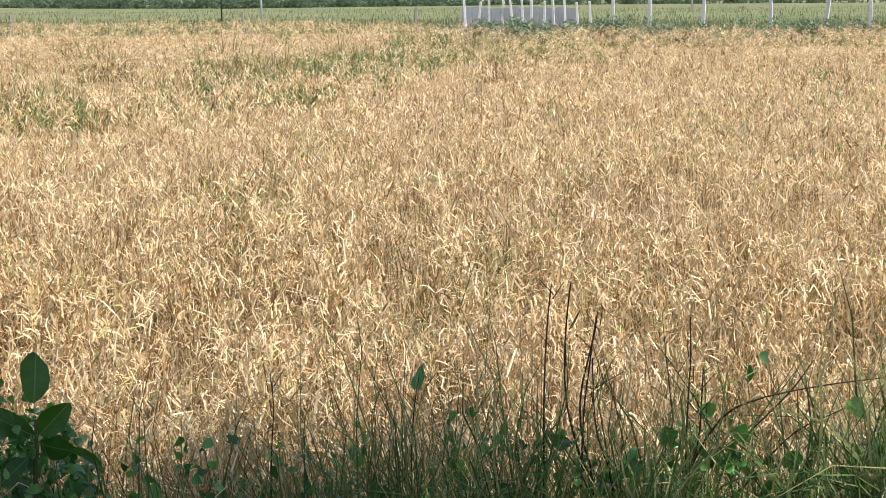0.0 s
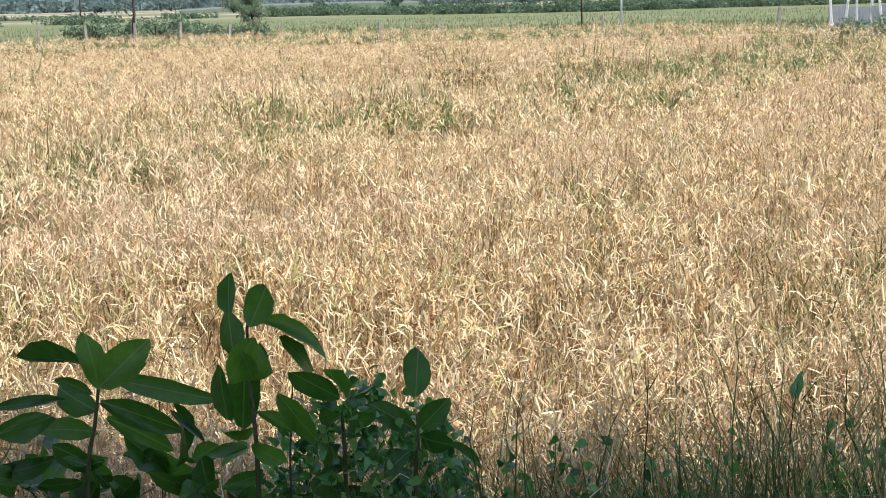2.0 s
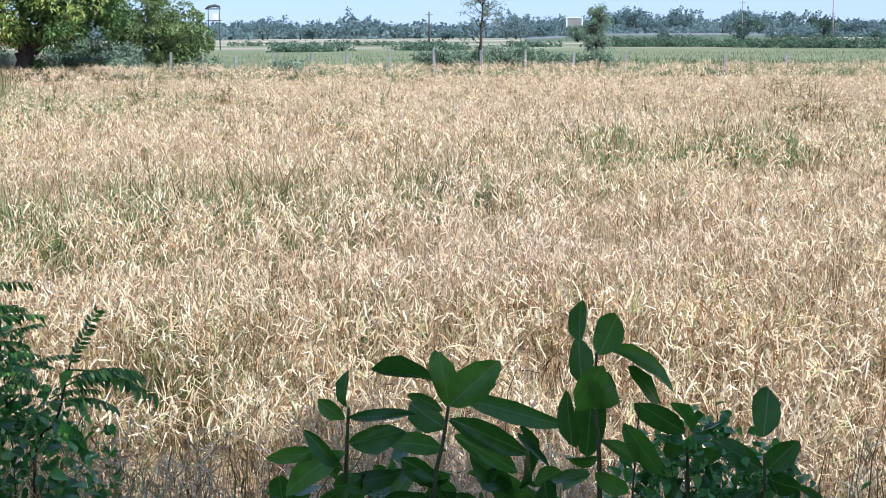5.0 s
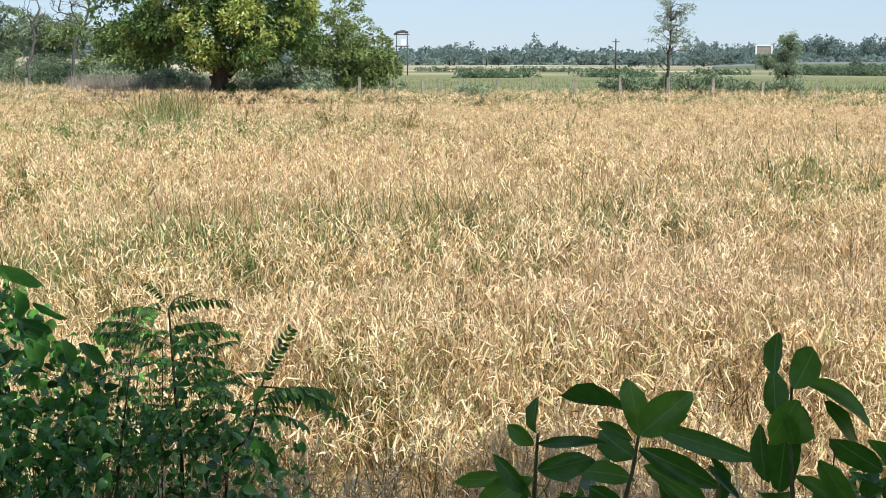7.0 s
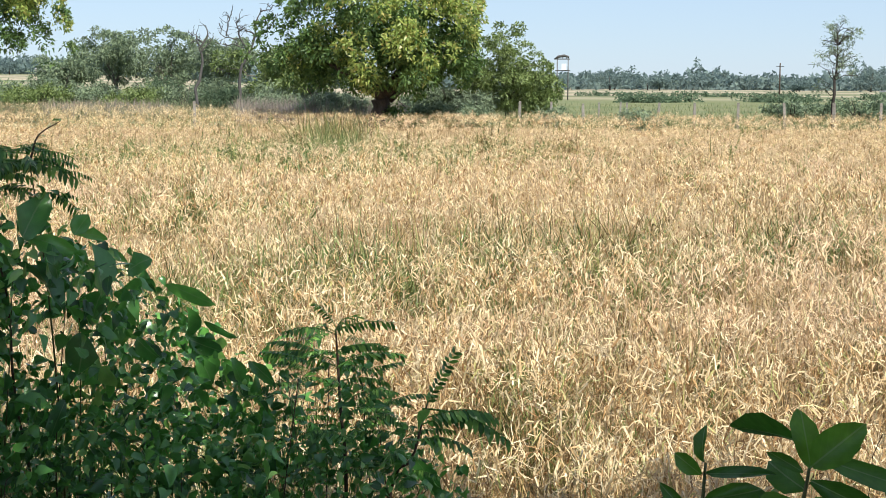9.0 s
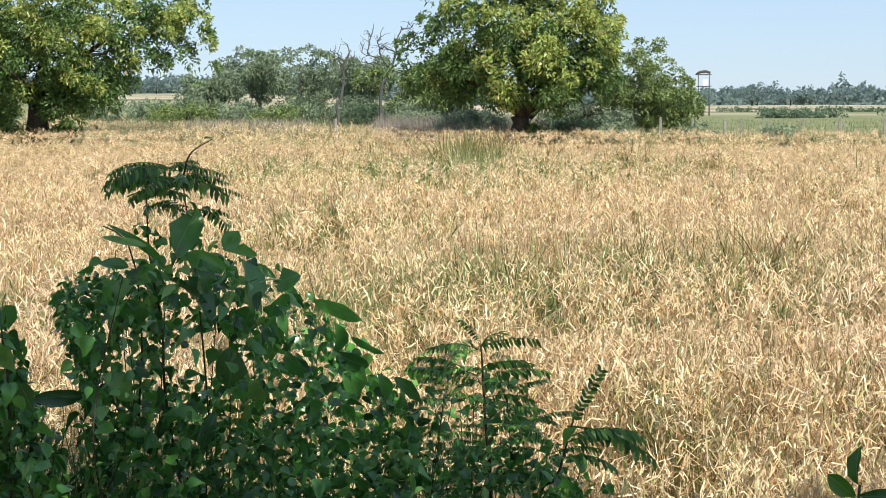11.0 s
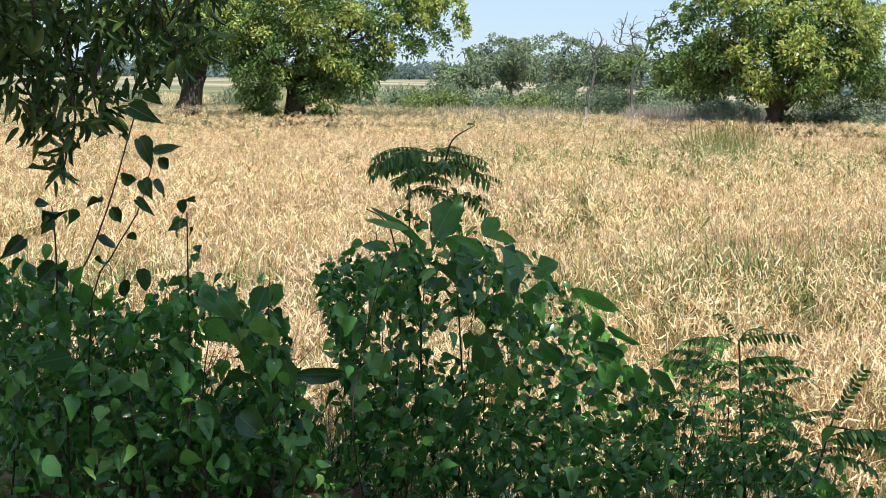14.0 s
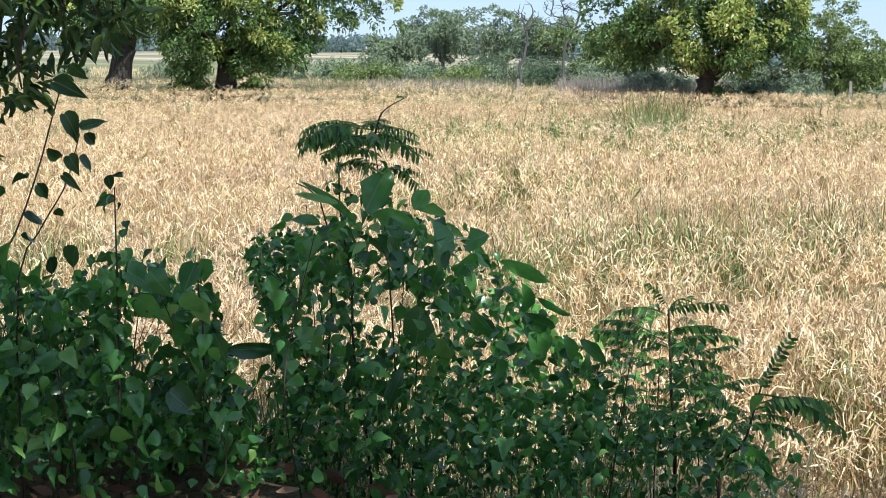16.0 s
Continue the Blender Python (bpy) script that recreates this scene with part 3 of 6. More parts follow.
# thin groups of dry seed stalks along the old bund
for i in range(16):
    az = rng.uniform(4, 48)
    d = np.interp(-az, [-p[0] for p in BUND], [p[1] for p in BUND]) + rng.normal(0, 2.2)
    field_tuft(az, d, 1.0, rng.uniform(1.1, 1.4), 18, 0.8)


# ---- trees ----
def clump_leaves(centres, radii, per, length, width, hang=0.2, k=3, dome=False):
    """Leaves in loose rosettes round many centres."""
    n = len(centres) * per
    c = np.repeat(centres, per, 0)
    r = np.repeat(radii, per)
    d = unit(rng.normal(size=(n, 3)))
    if dome:
        d[:, 2] = np.abs(d[:, 2]) * 1.0 - 0.4
    at = c + d * (r * rng.uniform(0.15, 1.0, n) ** 0.7)[:, None]
    way = unit(d * 0.8 + rng.normal(size=(n, 3)) * 0.6 + np.array([0, 0, -hang]))
    return leaf_strips(at, way, length * rng.uniform(0.7, 1.25, n), width * rng.uniform(0.7, 1.2, n), 0.2, k)


def dome_leaves(centres, radii, middle, per, length, width):
    """Leaves over the outer and upper sides of many rounded tufts of a crown that spreads about its middle."""
    n = len(centres) * per
    c, r = np.repeat(centres, per, 0), np.repeat(radii, per)
    out = unit(c - middle)
    d = unit(unit(rng.normal(size=(n, 3))) + 0.55 * out + np.array([0, 0, 0.35]))
    at = c + d * (r * rng.uniform(0.6, 1.05, n))[:, None] * np.array([1.0, 1.0, 0.8])
    way = unit(d * 0.7 + rng.normal(size=(n, 3)) * 0.7 + np.array([0, 0, -0.2]))
    return leaf_strips(at, way, length * rng.uniform(0.7, 1.25, n), width * rng.uniform(0.7, 1.2, n), 0.2, 2)


def lobes_points(lobes, n, shell=0.55):
    """Places in the outer shells of several overlapping lobes (x, y, z, radius, height radius)."""
    lob = np.array(lobes)
    wt = lob[:, 3] ** 2 + 0.8
    pick = rng.choice(len(lob), n, p=wt / wt.sum())
    d = unit(rng.normal(size=(n, 3)))
    r = rng.uniform(shell, 1.0, n)[:, None]
    L = lob[pick]
    return L[:, :3] + d * r * np.stack([L[:, 3], L[:, 3], L[:, 4]], -1)


def crown_tree(name, az, d, label, lobes, trunk_r, fork, clumps, per, leaf, sunny_share=0.0, mat=None, bark=None, base=None, clump_r=0.42, limbs=9, lean=(0, 0), grow=1.0):
    """A broad tree: flared trunk, limbs to the lobes, a crown of leaf clumps, its sun side in young leaves of a sunlit
    tint.
    """
    at = base if base is not None else on_ground(az, d, 0.05)
    lobes = [tuple(v * grow for v in lobe) for lobe in lobes]
    trunk_r, fork, clump_r = trunk_r * grow, fork * grow, clump_r * grow
    top = thing(name, at, label, "tree")
    top.rotation_euler = (0, 0, radians(az))
    hp = Heap()
    z = np.array([0, 0.12, 0.35, 0.7, 1.0]) * fork
    flare = np.array([1.7, 1.3, 1.05, 0.95, 1.0]) * trunk_r
    path = np.stack([lean[0] * z, lean[1] * z, z], -1) + rng.normal(0, trunk_r * 0.06, (5, 3)) * np.array([1, 1, 0])
    hp.add(*tube(path, flare, 14, 0.07))
    part("trunk", hp.mesh("trunk", bark or BARK, True), top)
    head = path[-1]
    for i in range(limbs):
        L = lobes[i % len(lobes)]
        goal = np.array(L[:3]) + rng.normal(size=3) * np.array([L[3], L[3], L[4]]) * 0.3
        p = bend(head + rng.normal(0, trunk_r * 0.3, 3), goal, 0.3, 8, 0.12)
        lh = Heap().add(*tube(p, trunk_r * 0.5 * np.linspace(1, 0.12, 8) ** 1.5 + 0.015, 8, 0.05))
        for j in range(4):
            st = p[rng.integers(3, 7)]
            lh.add(*tube(bend(st, st + rng.normal(size=3) * np.array([L[3], L[3], L[4]]) * 0.45, 0.1, 6, 0.08), np.linspace(trunk_r * 0.1, 0.012, 6), 6))
        part("limb", lh.mesh("limb", bark or BARK, True), top)
    mid = np.mean(np.array(lobes)[:, :3], 0)
    inner = lobes_points(lobes, clumps, 0.15) * np.array([0.92, 0.92, 0.97])
    inner = inner[inner[:, 2] > 0.6]
    part("inner_foliage", Heap().add(*clump_leaves(inner, np.full(len(inner), clump_r * 0.7), 24, *leaf, 0.4, 2)).mesh("inner_foliage", mat or MANGO), top)
    c = lobes_points(lobes, clumps, 0.7)
    c = c[c[:, 2] > 0.6]
    old = np.ones(len(c), bool)
    if sunny_share:
        # the paler colour goes on clumps facing the sun, as if lit
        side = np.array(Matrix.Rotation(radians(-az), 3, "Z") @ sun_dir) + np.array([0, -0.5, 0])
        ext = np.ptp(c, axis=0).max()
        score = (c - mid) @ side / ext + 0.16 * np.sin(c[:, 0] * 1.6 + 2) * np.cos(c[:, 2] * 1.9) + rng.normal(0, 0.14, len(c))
        old = score < np.quantile(score, 1 - sunny_share)
    for sel, mt, nm in ((old, mat or MANGO, "foliage"), (~old, SUNNY_FLUSH, "young_foliage")):
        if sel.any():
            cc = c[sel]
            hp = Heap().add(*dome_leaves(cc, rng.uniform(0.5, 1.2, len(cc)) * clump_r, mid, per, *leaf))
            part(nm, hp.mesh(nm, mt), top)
    return top


rng = np.random.default_rng(3)
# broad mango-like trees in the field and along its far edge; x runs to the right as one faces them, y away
crown_tree("mango_tree", 39.65, 87.5, "broad dense green mango tree, pale young leaves coloured as its sunlit side", [(-2.6, 0.3, 4.9, 2.2, 2.2), (2.6, -0.3, 4.8, 2.7, 2.5), (0.3, 0.0, 6.6, 3.6, 2.4), (0.7, -1.6, 3.9, 2.3, 2.0), (-4.9, 0.5, 4.1, 1.6, 1.5), (4.4, 0.2, 4.3, 1.6, 1.8), (0.5, 1.2, 8.4, 3.0, 1.6), (-2.2, 0.6, 3.3, 1.6, 1.2), (3.3, -0.4, 3.3, 1.4, 1.2), (-0.9, -1.4, 2.6, 1.2, 0.9), (1.6, -1.6, 2.5, 1.3, 1.0), (0.3, -1.9, 2.7, 1.0, 0.7), (-3.7, 0.2, 3.3, 1.2, 1.0), (-0.6, -1.4, 4.9, 3.2, 2.0), (2.0, -1.2, 4.6, 2.6, 2.0), (4.2, 0.2, 6.8, 1.7, 1.6), (-3.3, 0.2, 7.0, 1.8, 1.6), (0.6, 0.6, 9.4, 3.6, 2.0), (3.6, -0.2, 8.6, 1.8, 1.4)],
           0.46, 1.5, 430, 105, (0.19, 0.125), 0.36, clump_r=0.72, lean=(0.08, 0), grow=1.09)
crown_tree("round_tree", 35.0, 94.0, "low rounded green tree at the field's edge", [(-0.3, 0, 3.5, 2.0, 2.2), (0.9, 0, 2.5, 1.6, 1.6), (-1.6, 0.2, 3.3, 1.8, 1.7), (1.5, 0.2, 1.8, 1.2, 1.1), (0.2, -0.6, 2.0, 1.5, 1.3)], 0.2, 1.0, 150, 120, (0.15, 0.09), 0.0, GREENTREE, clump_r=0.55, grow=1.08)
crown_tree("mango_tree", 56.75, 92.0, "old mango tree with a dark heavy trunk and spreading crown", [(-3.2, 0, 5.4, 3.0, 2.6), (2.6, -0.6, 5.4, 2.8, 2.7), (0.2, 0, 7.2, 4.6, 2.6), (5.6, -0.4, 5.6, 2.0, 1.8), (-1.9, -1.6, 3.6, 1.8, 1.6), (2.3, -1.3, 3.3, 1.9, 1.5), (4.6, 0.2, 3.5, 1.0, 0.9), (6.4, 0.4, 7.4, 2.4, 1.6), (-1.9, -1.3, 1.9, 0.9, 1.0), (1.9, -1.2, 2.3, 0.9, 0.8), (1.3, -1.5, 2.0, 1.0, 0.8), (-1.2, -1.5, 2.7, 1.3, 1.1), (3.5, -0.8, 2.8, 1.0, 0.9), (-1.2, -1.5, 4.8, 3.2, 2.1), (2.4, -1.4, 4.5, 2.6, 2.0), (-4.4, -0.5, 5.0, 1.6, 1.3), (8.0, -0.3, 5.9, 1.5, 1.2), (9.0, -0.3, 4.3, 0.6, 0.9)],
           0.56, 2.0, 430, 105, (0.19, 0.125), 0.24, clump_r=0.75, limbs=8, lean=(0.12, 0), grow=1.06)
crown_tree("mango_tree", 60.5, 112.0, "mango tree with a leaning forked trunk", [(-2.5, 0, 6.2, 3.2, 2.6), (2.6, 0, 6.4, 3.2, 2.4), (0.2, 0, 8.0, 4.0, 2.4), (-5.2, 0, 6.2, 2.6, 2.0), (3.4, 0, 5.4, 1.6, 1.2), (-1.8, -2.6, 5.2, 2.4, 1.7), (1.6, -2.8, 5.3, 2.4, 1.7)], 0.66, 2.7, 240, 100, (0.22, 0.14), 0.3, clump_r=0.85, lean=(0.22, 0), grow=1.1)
crown_tree("mango_tree", 67.5, 108.0, "dark mango tree far along the field's edge", [(-2.5, 0, 5.4, 3.6, 2.8), (2.6, 0, 5.6, 3.4, 2.6), (0.2, 0, 7.2, 4.0, 2.6)], 0.6, 2.2, 120, 90, (0.28, 0.14), 0.15, clump_r=0.95)


def sparse_tree(az, d, tall, label, name="thin_tree", leaves=900, spread=1.3, mat=None, bark=None):
    """A thin upright tree with fine branches in tiers."""
    top = thing(name, on_ground(az, d, 0.05), label, "tree")
    tips = []
    k = 9
    path = bend((0, 0, 0), (0.1, 0, tall), 0, k, 0.06)
    part("trunk", Heap().add(*tube(path, np.linspace(0.11, 0.02, k), 8, 0.05)).mesh("trunk", bark or BARK, True), top)
    for i in range(34):
        f = rng.uniform(0.3, 0.98)
        st = path[min(k - 1, int(f * k))]
        a = rng.uniform(0, 2 * np.pi)
        run = spread * (1.15 - f) ** 0.6 * rng.uniform(0.35, 1.05)
        g = st + np.array([math.cos(a) * run, math.sin(a) * run, rng.uniform(0.0, 0.75) * spread * 0.6])
        p = bend(st, g, 0.1, 6, 0.09)
        hp = Heap().add(*tube(p, np.linspace(0.03, 0.008, 6), 5))
        for j in range(4):
            s2 = p[rng.integers(2, 6)]
            g2 = s2 + rng.normal(size=3) * np.array([0.3, 0.3, 0.12])
            hp.add(*tube(bend(s2, g2, 0.03, 4), np.linspace(0.012, 0.006, 4), 4))
            tips.append(g2)
        tips += [g, p[3]]
        part("limb", hp.mesh("limb", bark or BARK, True), top)
    if leaves:
        tips = np.array(tips)
        pick = tips[rng.integers(0, len(tips), leaves // 20)]
        part("foliage", Heap().add(*clump_leaves(pick, np.full(len(pick), 0.24), 20, 0.13, 0.05, k=2)).mesh("foliage", mat or HAZE_SCRUB), top)
    return top


sparse_tree(23.55, 92.0, 5.3, "tall thin sparse-leaved tree behind the fence", leaves=2000, spread=2.2)
sparse_tree(19.45, 95.0, 3.3, "slim young green tree behind the fence", leaves=4600, spread=1.3)


def dead_tree(az, d, runs, label, twigs=9):
    """A leafless tree: a crooked stem and limbs through the given places (across, up), with fine hooked twigs."""
    top = thing("dead_tree", on_ground(az, d, 0.05), label, "tree")
    top.rotation_euler = (0, 0, radians(az))
    for i, run in enumerate(runs):
        deep = 0.0 if i == 0 else rng.normal(0, 0.5)
        pts = np.array([(x, deep * k / len(run), z) for k, (x, z) in enumerate(run)])
        k = 14 if i == 0 else 9
        t = np.linspace(0, len(pts) - 1, k)
        p = np.stack([np.interp(t, np.arange(len(pts)), pts[:, c]) for c in range(3)], -1)
        p[1:] += rng.normal(0, 0.05, (k - 1, 3))
        hp = Heap().add(*tube(p, np.linspace(0.13, 0.03, k) if i == 0 else np.linspace(0.055, 0.018, k), 7, 0.05))
        for j in range(twigs):
            s2 = p[rng.integers(k // 2 if i == 0 else 2, k)]
            g2 = s2 + np.array([rng.normal(0.1, 0.42), rng.normal(0, 0.3), rng.normal(0.18, 0.28)])
            hp.add(*tube(bend(s2, g2, rng.normal(0.12, 0.12), 6, 0.06), np.linspace(0.022, 0.010, 6), 5))
        part("trunk" if i == 0 else "limb", hp.mesh("limb", DEADWOOD, True), top)
    return top


dead_tree(44.75, 108.0, [[(0, 0), (0.25, 1.8), (0.4, 3.3), (0.75, 4.0), (1.25, 5.4), (1.5, 6.6), (1.75, 7.35)], [(0.9, 4.5), (0.3, 5.4), (-0.4, 5.4), (-0.95, 5.6), (-1.05, 6.2)], [(-0.6, 5.5), (-0.5, 6.4), (-0.2, 7.1)],
                         [(1.7, 7.2), (2.4, 7.25)], [(1.2, 5.3), (2.2, 6.0), (2.75, 6.8)], [(1.0, 4.7), (-0.2, 4.9), (-1.2, 5.0)], [(0.3, 5.4), (0.1, 6.3), (0.35, 6.7)], [(1.3, 5.6), (0.6, 6.0), (0.2, 5.8)]], "leafless crooked grey tree sprawling above the scrub")
dead_tree(46.0, 108.0, [[(0, 0), (-0.4, 1.7), (0.2, 3.3), (0.0, 4.6), (0.5, 5.5), (0.4, 6.1)], [(0.1, 4.4), (0.9, 5.4)], [(0.2, 5.0), (-0.8, 5.9)], [(0.1, 4.8), (-0.5, 5.2)]], "small leafless grey tree above the scrub", 5)


def bush(az, d, w, h, label, mat=None, n=60, per=36, leaf=(0.2, 0.09), name="bush", r=0.35):
    top = thing(name, on_ground(az, d, 0.03), label, "bush")
    hp = Heap()
    for i in range(6):
        hp.add(*tube(bend((rng.normal(0, 0.1), rng.normal(0, 0.1), 0), (rng.normal(0, w * 0.3), rng.normal(0, w * 0.3), h * rng.uniform(0.5, 0.9)), 0.05, 6, 0.05), np.linspace(0.05, 0.01, 6), 6))
    part("stem", hp.mesh("stem", BARK, True), top)
    lob = [(rng.normal(0, w * 0.25), rng.normal(0, w * 0.2), h * rng.uniform(0.4, 0.62), w * rng.uniform(0.25, 0.4), h * rng.uniform(0.3, 0.4)) for i in range(5)]
    c = lobes_points(lob, n, 0.4)
    c = c[c[:, 2] > 0.05]
    part("foliage", Heap().add(*clump_leaves(c, np.full(len(c), r) * rng.uniform(0.6, 1.2, len(c)), per, *leaf, k=2)).mesh("foliage", mat or HAZE_SCRUB), top)
    return top


# scrub and small trees along the far edge
for az, d, w, h in ((48.9, 118, 5.6, 6.1), (47.1, 122, 4.8, 6.4), (45.4, 116, 5.2, 5.6), (50.6, 126, 4.6, 4.6), (43.2, 112, 4.6, 5.4), (41.9, 106, 4.0, 4.6)):
    lobes = [(rng.normal(0, w * 0.26), rng.normal(0, w * 0.2), h * rng.uniform(0.48, 0.78), w * rng.uniform(0.2, 0.3), h * rng.uniform(0.14, 0.22)) for i in range(9)]
    crown_tree("scrub_tree", az, d, "grey-green scrub tree behind the rice", lobes, 0.11, h * 0.3, 80, 70, (0.22, 0.12), 0.0, HAZE_SCRUB if az > 44 else GREENTREE, PALEBARK, clump_r=0.62, limbs=6)
for az, d, w, h, mat in ((49.9, 114, 4.6, 2.3, HAZE_SCRUB), (48.3, 112, 3.6, 2.0, GREENTREE), (46.6, 113, 4.4, 2.7, HAZE_SCRUB), (45.2, 110, 3.4, 2.2, HEDGE), (43.6, 107, 4.0, 2.4, HAZE_SCRUB), (47.4, 116, 4.4, 3.2, HEDGE), (44.3, 113, 4.2, 3.2, HAZE_SCRUB), (43.1, 111, 4.0, 3.0, HAZE_SCRUB), (45.9, 116, 4.4, 3.4, HAZE_SCRUB), (42.2, 108, 3.6, 2.6, HEDGE), (51.8, 114, 4.0, 2.2, GREENTREE)):
    bush(az, d, w, h, "grey-green thorn scrub at the rice's far edge", mat, n=90, per=36, leaf=(0.2, 0.1), name="scrub_bush", r=0.5)
for az, d, w, h in ((41.6, 98, 3.2, 2.2), (40.6, 98, 3.0, 2.0), (38.0, 96, 3.2, 2.4), (37.0, 95, 3.0, 2.8), (36.0, 93, 2.8, 2.2), (42.8, 104, 3.4, 2.0)):
    bush(az, d, w, h, "grey-green undergrowth behind the mango tree", n=110, name="scrub_bush")
for az, d, w, h in ((51.0, 120, 4.5, 3.1), (52.2, 122, 4.0, 2.6), (53.4, 120, 4.5, 2.7), (50.0, 118, 3.5, 2.7), (54.6, 121, 4.0, 2.4), (59.0, 138, 4.0, 2.2), (57.2, 130, 3.0, 1.4), (62.0, 140, 3.4, 1.5), (64.4, 140, 3.4, 1.8), (41.4, 97, 3.0, 1.6), (37.2, 90, 2.6, 1.5), (36.0, 88, 2.4, 1.4), (33.4, 88, 2.2, 1.2)):
    bush(az, d, w, h, "low grey-green bush at the field's far edge", n=60)
for az, d, w, h in ((39.0, 87.0, 1.1, 1.3), (55.8, 91.5, 1.9, 1.3), (57.9, 92.0, 1.8, 1.5)):
    bush(az, d, w, h, "small dark bush at a mango tree's foot", MANGO, 26)
for az, d, w, h in ((24.9, 96, 2.6, 1.7), (24.2, 97, 2.2, 1.5), (22.8, 97, 3.0, 1.9), (22.2, 98, 2.6, 1.6), (21.2, 97, 2.0, 1.3), (30.5, 84, 2.2, 1.2), (19.5, 94, 1.5, 1.3), (20.2, 94, 1.4, 1.1)):
    bush(az, d, w, h, "green bush behind the fence posts", n=60)
for az, d, w, h in ((-3.2, 66, 2.6, 1.15), (-5.5, 67, 2.8, 1.2), (-7.8, 66, 2.4, 1.05), (-10.2, 67, 3.0, 1.1), (-1.0, 69, 2.2, 1.0), (-12.6, 68, 2.6, 1.1), (-14.8, 68, 2.6, 1.1)):
    bush(az, d, w, h, "olive bush along the limewashed fence", n=44)


def tall_grass(name, label, az0, az1, d0, d1, n, hi, mat, w=0.03):
    az, d = rng.uniform(az0, az1, n), rng.uniform(d0, d1, n)
    x, y = -np.sin(np.radians(az)) * d, np.cos(np.radians(az)) * d
    hp = Heap().add(*blades(x, y, height(x, y) * 1.0 - 0.02, hi * rng.uniform(0.5, 1.1, n), np.abs(rng.normal(0.15, 0.15, n)), rng.uniform(0, 0.4, n), w * rng.uniform(0.6, 1.3, n), 2))
    return tagged(new(name, hp.mesh(name, mat)), label, "grass", kind="stuff")


tall_grass("tall_grass", "rough olive grass between field and scrub", 33.5, 54.0, 100, 126, 20000, 1.2, ROUGH, 0.06)
tall_grass("tall_grass", "rough olive grass behind the old mango trees", 54.0, 68.0, 124, 145, 3000, 1.0, ROUGH, 0.07)
tall_grass("tall_grass", "dry straw-coloured grass beyond the old mango trees", 54.0, 72.0, 130, 210, 9000, 0.6, STRAW, 0.12)
tall_grass("tall_grass", "tall green grass along the fence line", -21.0, 41.0, 87, 98, 22000, 0.85, MEADOW, 0.06)
tall_grass("tall_grass", "olive grass strip before the limewashed fence", -21.0, 1.5, 66, 76, 14000, 0.85, WEED, 0.05)
tall_grass("tall_grass", "grey-purple seeding grass under the mango tree", 38.4, 44.8, 95, 104, 8000, 1.7, DRYGRASS, 0.05)
tall_grass("tall_grass", "grey-purple seeding grass below the scrub trees", 47.0, 51.5, 104, 109, 2600, 1.3, DRYGRASS, 0.06)
tall_grass("tall_grass", "green grass along the crop's far edge", 33.5, 41.0, 88, 92, 5000, 1.0, MEADOW, 0.05)
tall_grass("tall_grass", "tall green grass tuft standing out of the rice", 40.2, 42.2, 44, 49, 900, 1.45, WEED, 0.03)
tall_grass("tall_grass", "rough green meadow grass beyond the fence", -21.0, 40.0, 96, 190, 17000, 0.42, MEADOW, 0.08)


# ---- fences ----
def box_co(x, y, z):
    co = [(sx * x / 2, sy * y / 2, sz) for sz in (0, z) for sy in (-1, 1) for sx in (-1, 1)]
    q = [(0, 2, 3, 1), (4, 5, 7, 6), (0, 1, 5, 4), (2, 6, 7, 3), (0, 4, 6, 2), (1, 3, 7, 5)]
    return np.array(co), np.array(q)


def post(az, d, h, w, mat, label, group, tilt=0.0, name="fence_post"):
    """A square post with worn, chamfered head."""
    bm = bmesh.new()
    bmesh.ops.create_cube(bm, size=1.0, matrix=Matrix.Translation((0, 0, h / 2)) @ Matrix.Diagonal((w, w, h, 1)))
    for v in bm.verts:
        if v.co.z > h * 0.9:
            v.co.x *= 0.86
            v.co.y *= 0.86
    bmesh.ops.bevel(bm, geom=bm.edges[:], offset=w * 0.1, segments=1, affect="EDGES")
    me = bpy.data.meshes.new(name)
    bm.to_mesh(me)
    bm.free()
    me.materials.append(mat)
    ob = new(name, me)
    ob.matrix_world = Matrix.Translation(on_ground(az, d, 0.05)) @ pose(0, 0, 0, rng.normal(0, 1.5), tilt, az + rng.normal(0, 8))
    return tagged(ob, label, "fence post", group)


for az, h in ((46.2, 1.45), (34.6, 1.5), (33.45, 1.5), (32.3, 1.38), (29.65, 1.46), (28.37, 1.46), (26.85, 1.48), (25.2, 1.48), (23.53, 1.5), (21.97, 1.5), (20.28, 1.3), (18.42, 1.28), (14.9, 1.2), (12.85, 1.18), (6.95, 1.25), (0.84, 1.45)):
    post(az, 88.5 + rng.normal(0, 0.4), h, 0.165, CONCRETE, "weathered grey concrete fence post at the field's edge", "fence posts", rng.normal(0, 2))
for az, h in ((31.75, 1.35), (31.0, 1.4), (30.75, 1.35)):
    post(az, 98, h, 0.13, CONCRETE, "pale concrete post in a second fence row", "far fence posts", rng.normal(0, 2))
for az in (-1.0, -1.35, -1.8, -2.25, -2.7, -3.05, -3.3, -3.75, -4.15, -4.55, -5.0, -5.45, -6.2, -7.5, -9.35, -11.75, -13.5, -15.1, -16.8, -18.4):
    far = az > -6
    post(az, 74 if far else 70, rng.uniform(1.75, 2.0) if far else 2.3, 0.13 if far else 0.16, WHITEPOST, "limewashed upright stone fence post", "limewashed posts", rng.normal(0, 3.5), "stone_post")
sheet_fence = thing("sheet_fence", spot(-2.9, 74.4), "fence of dull grey sheet panels behind limewashed posts", "fence")
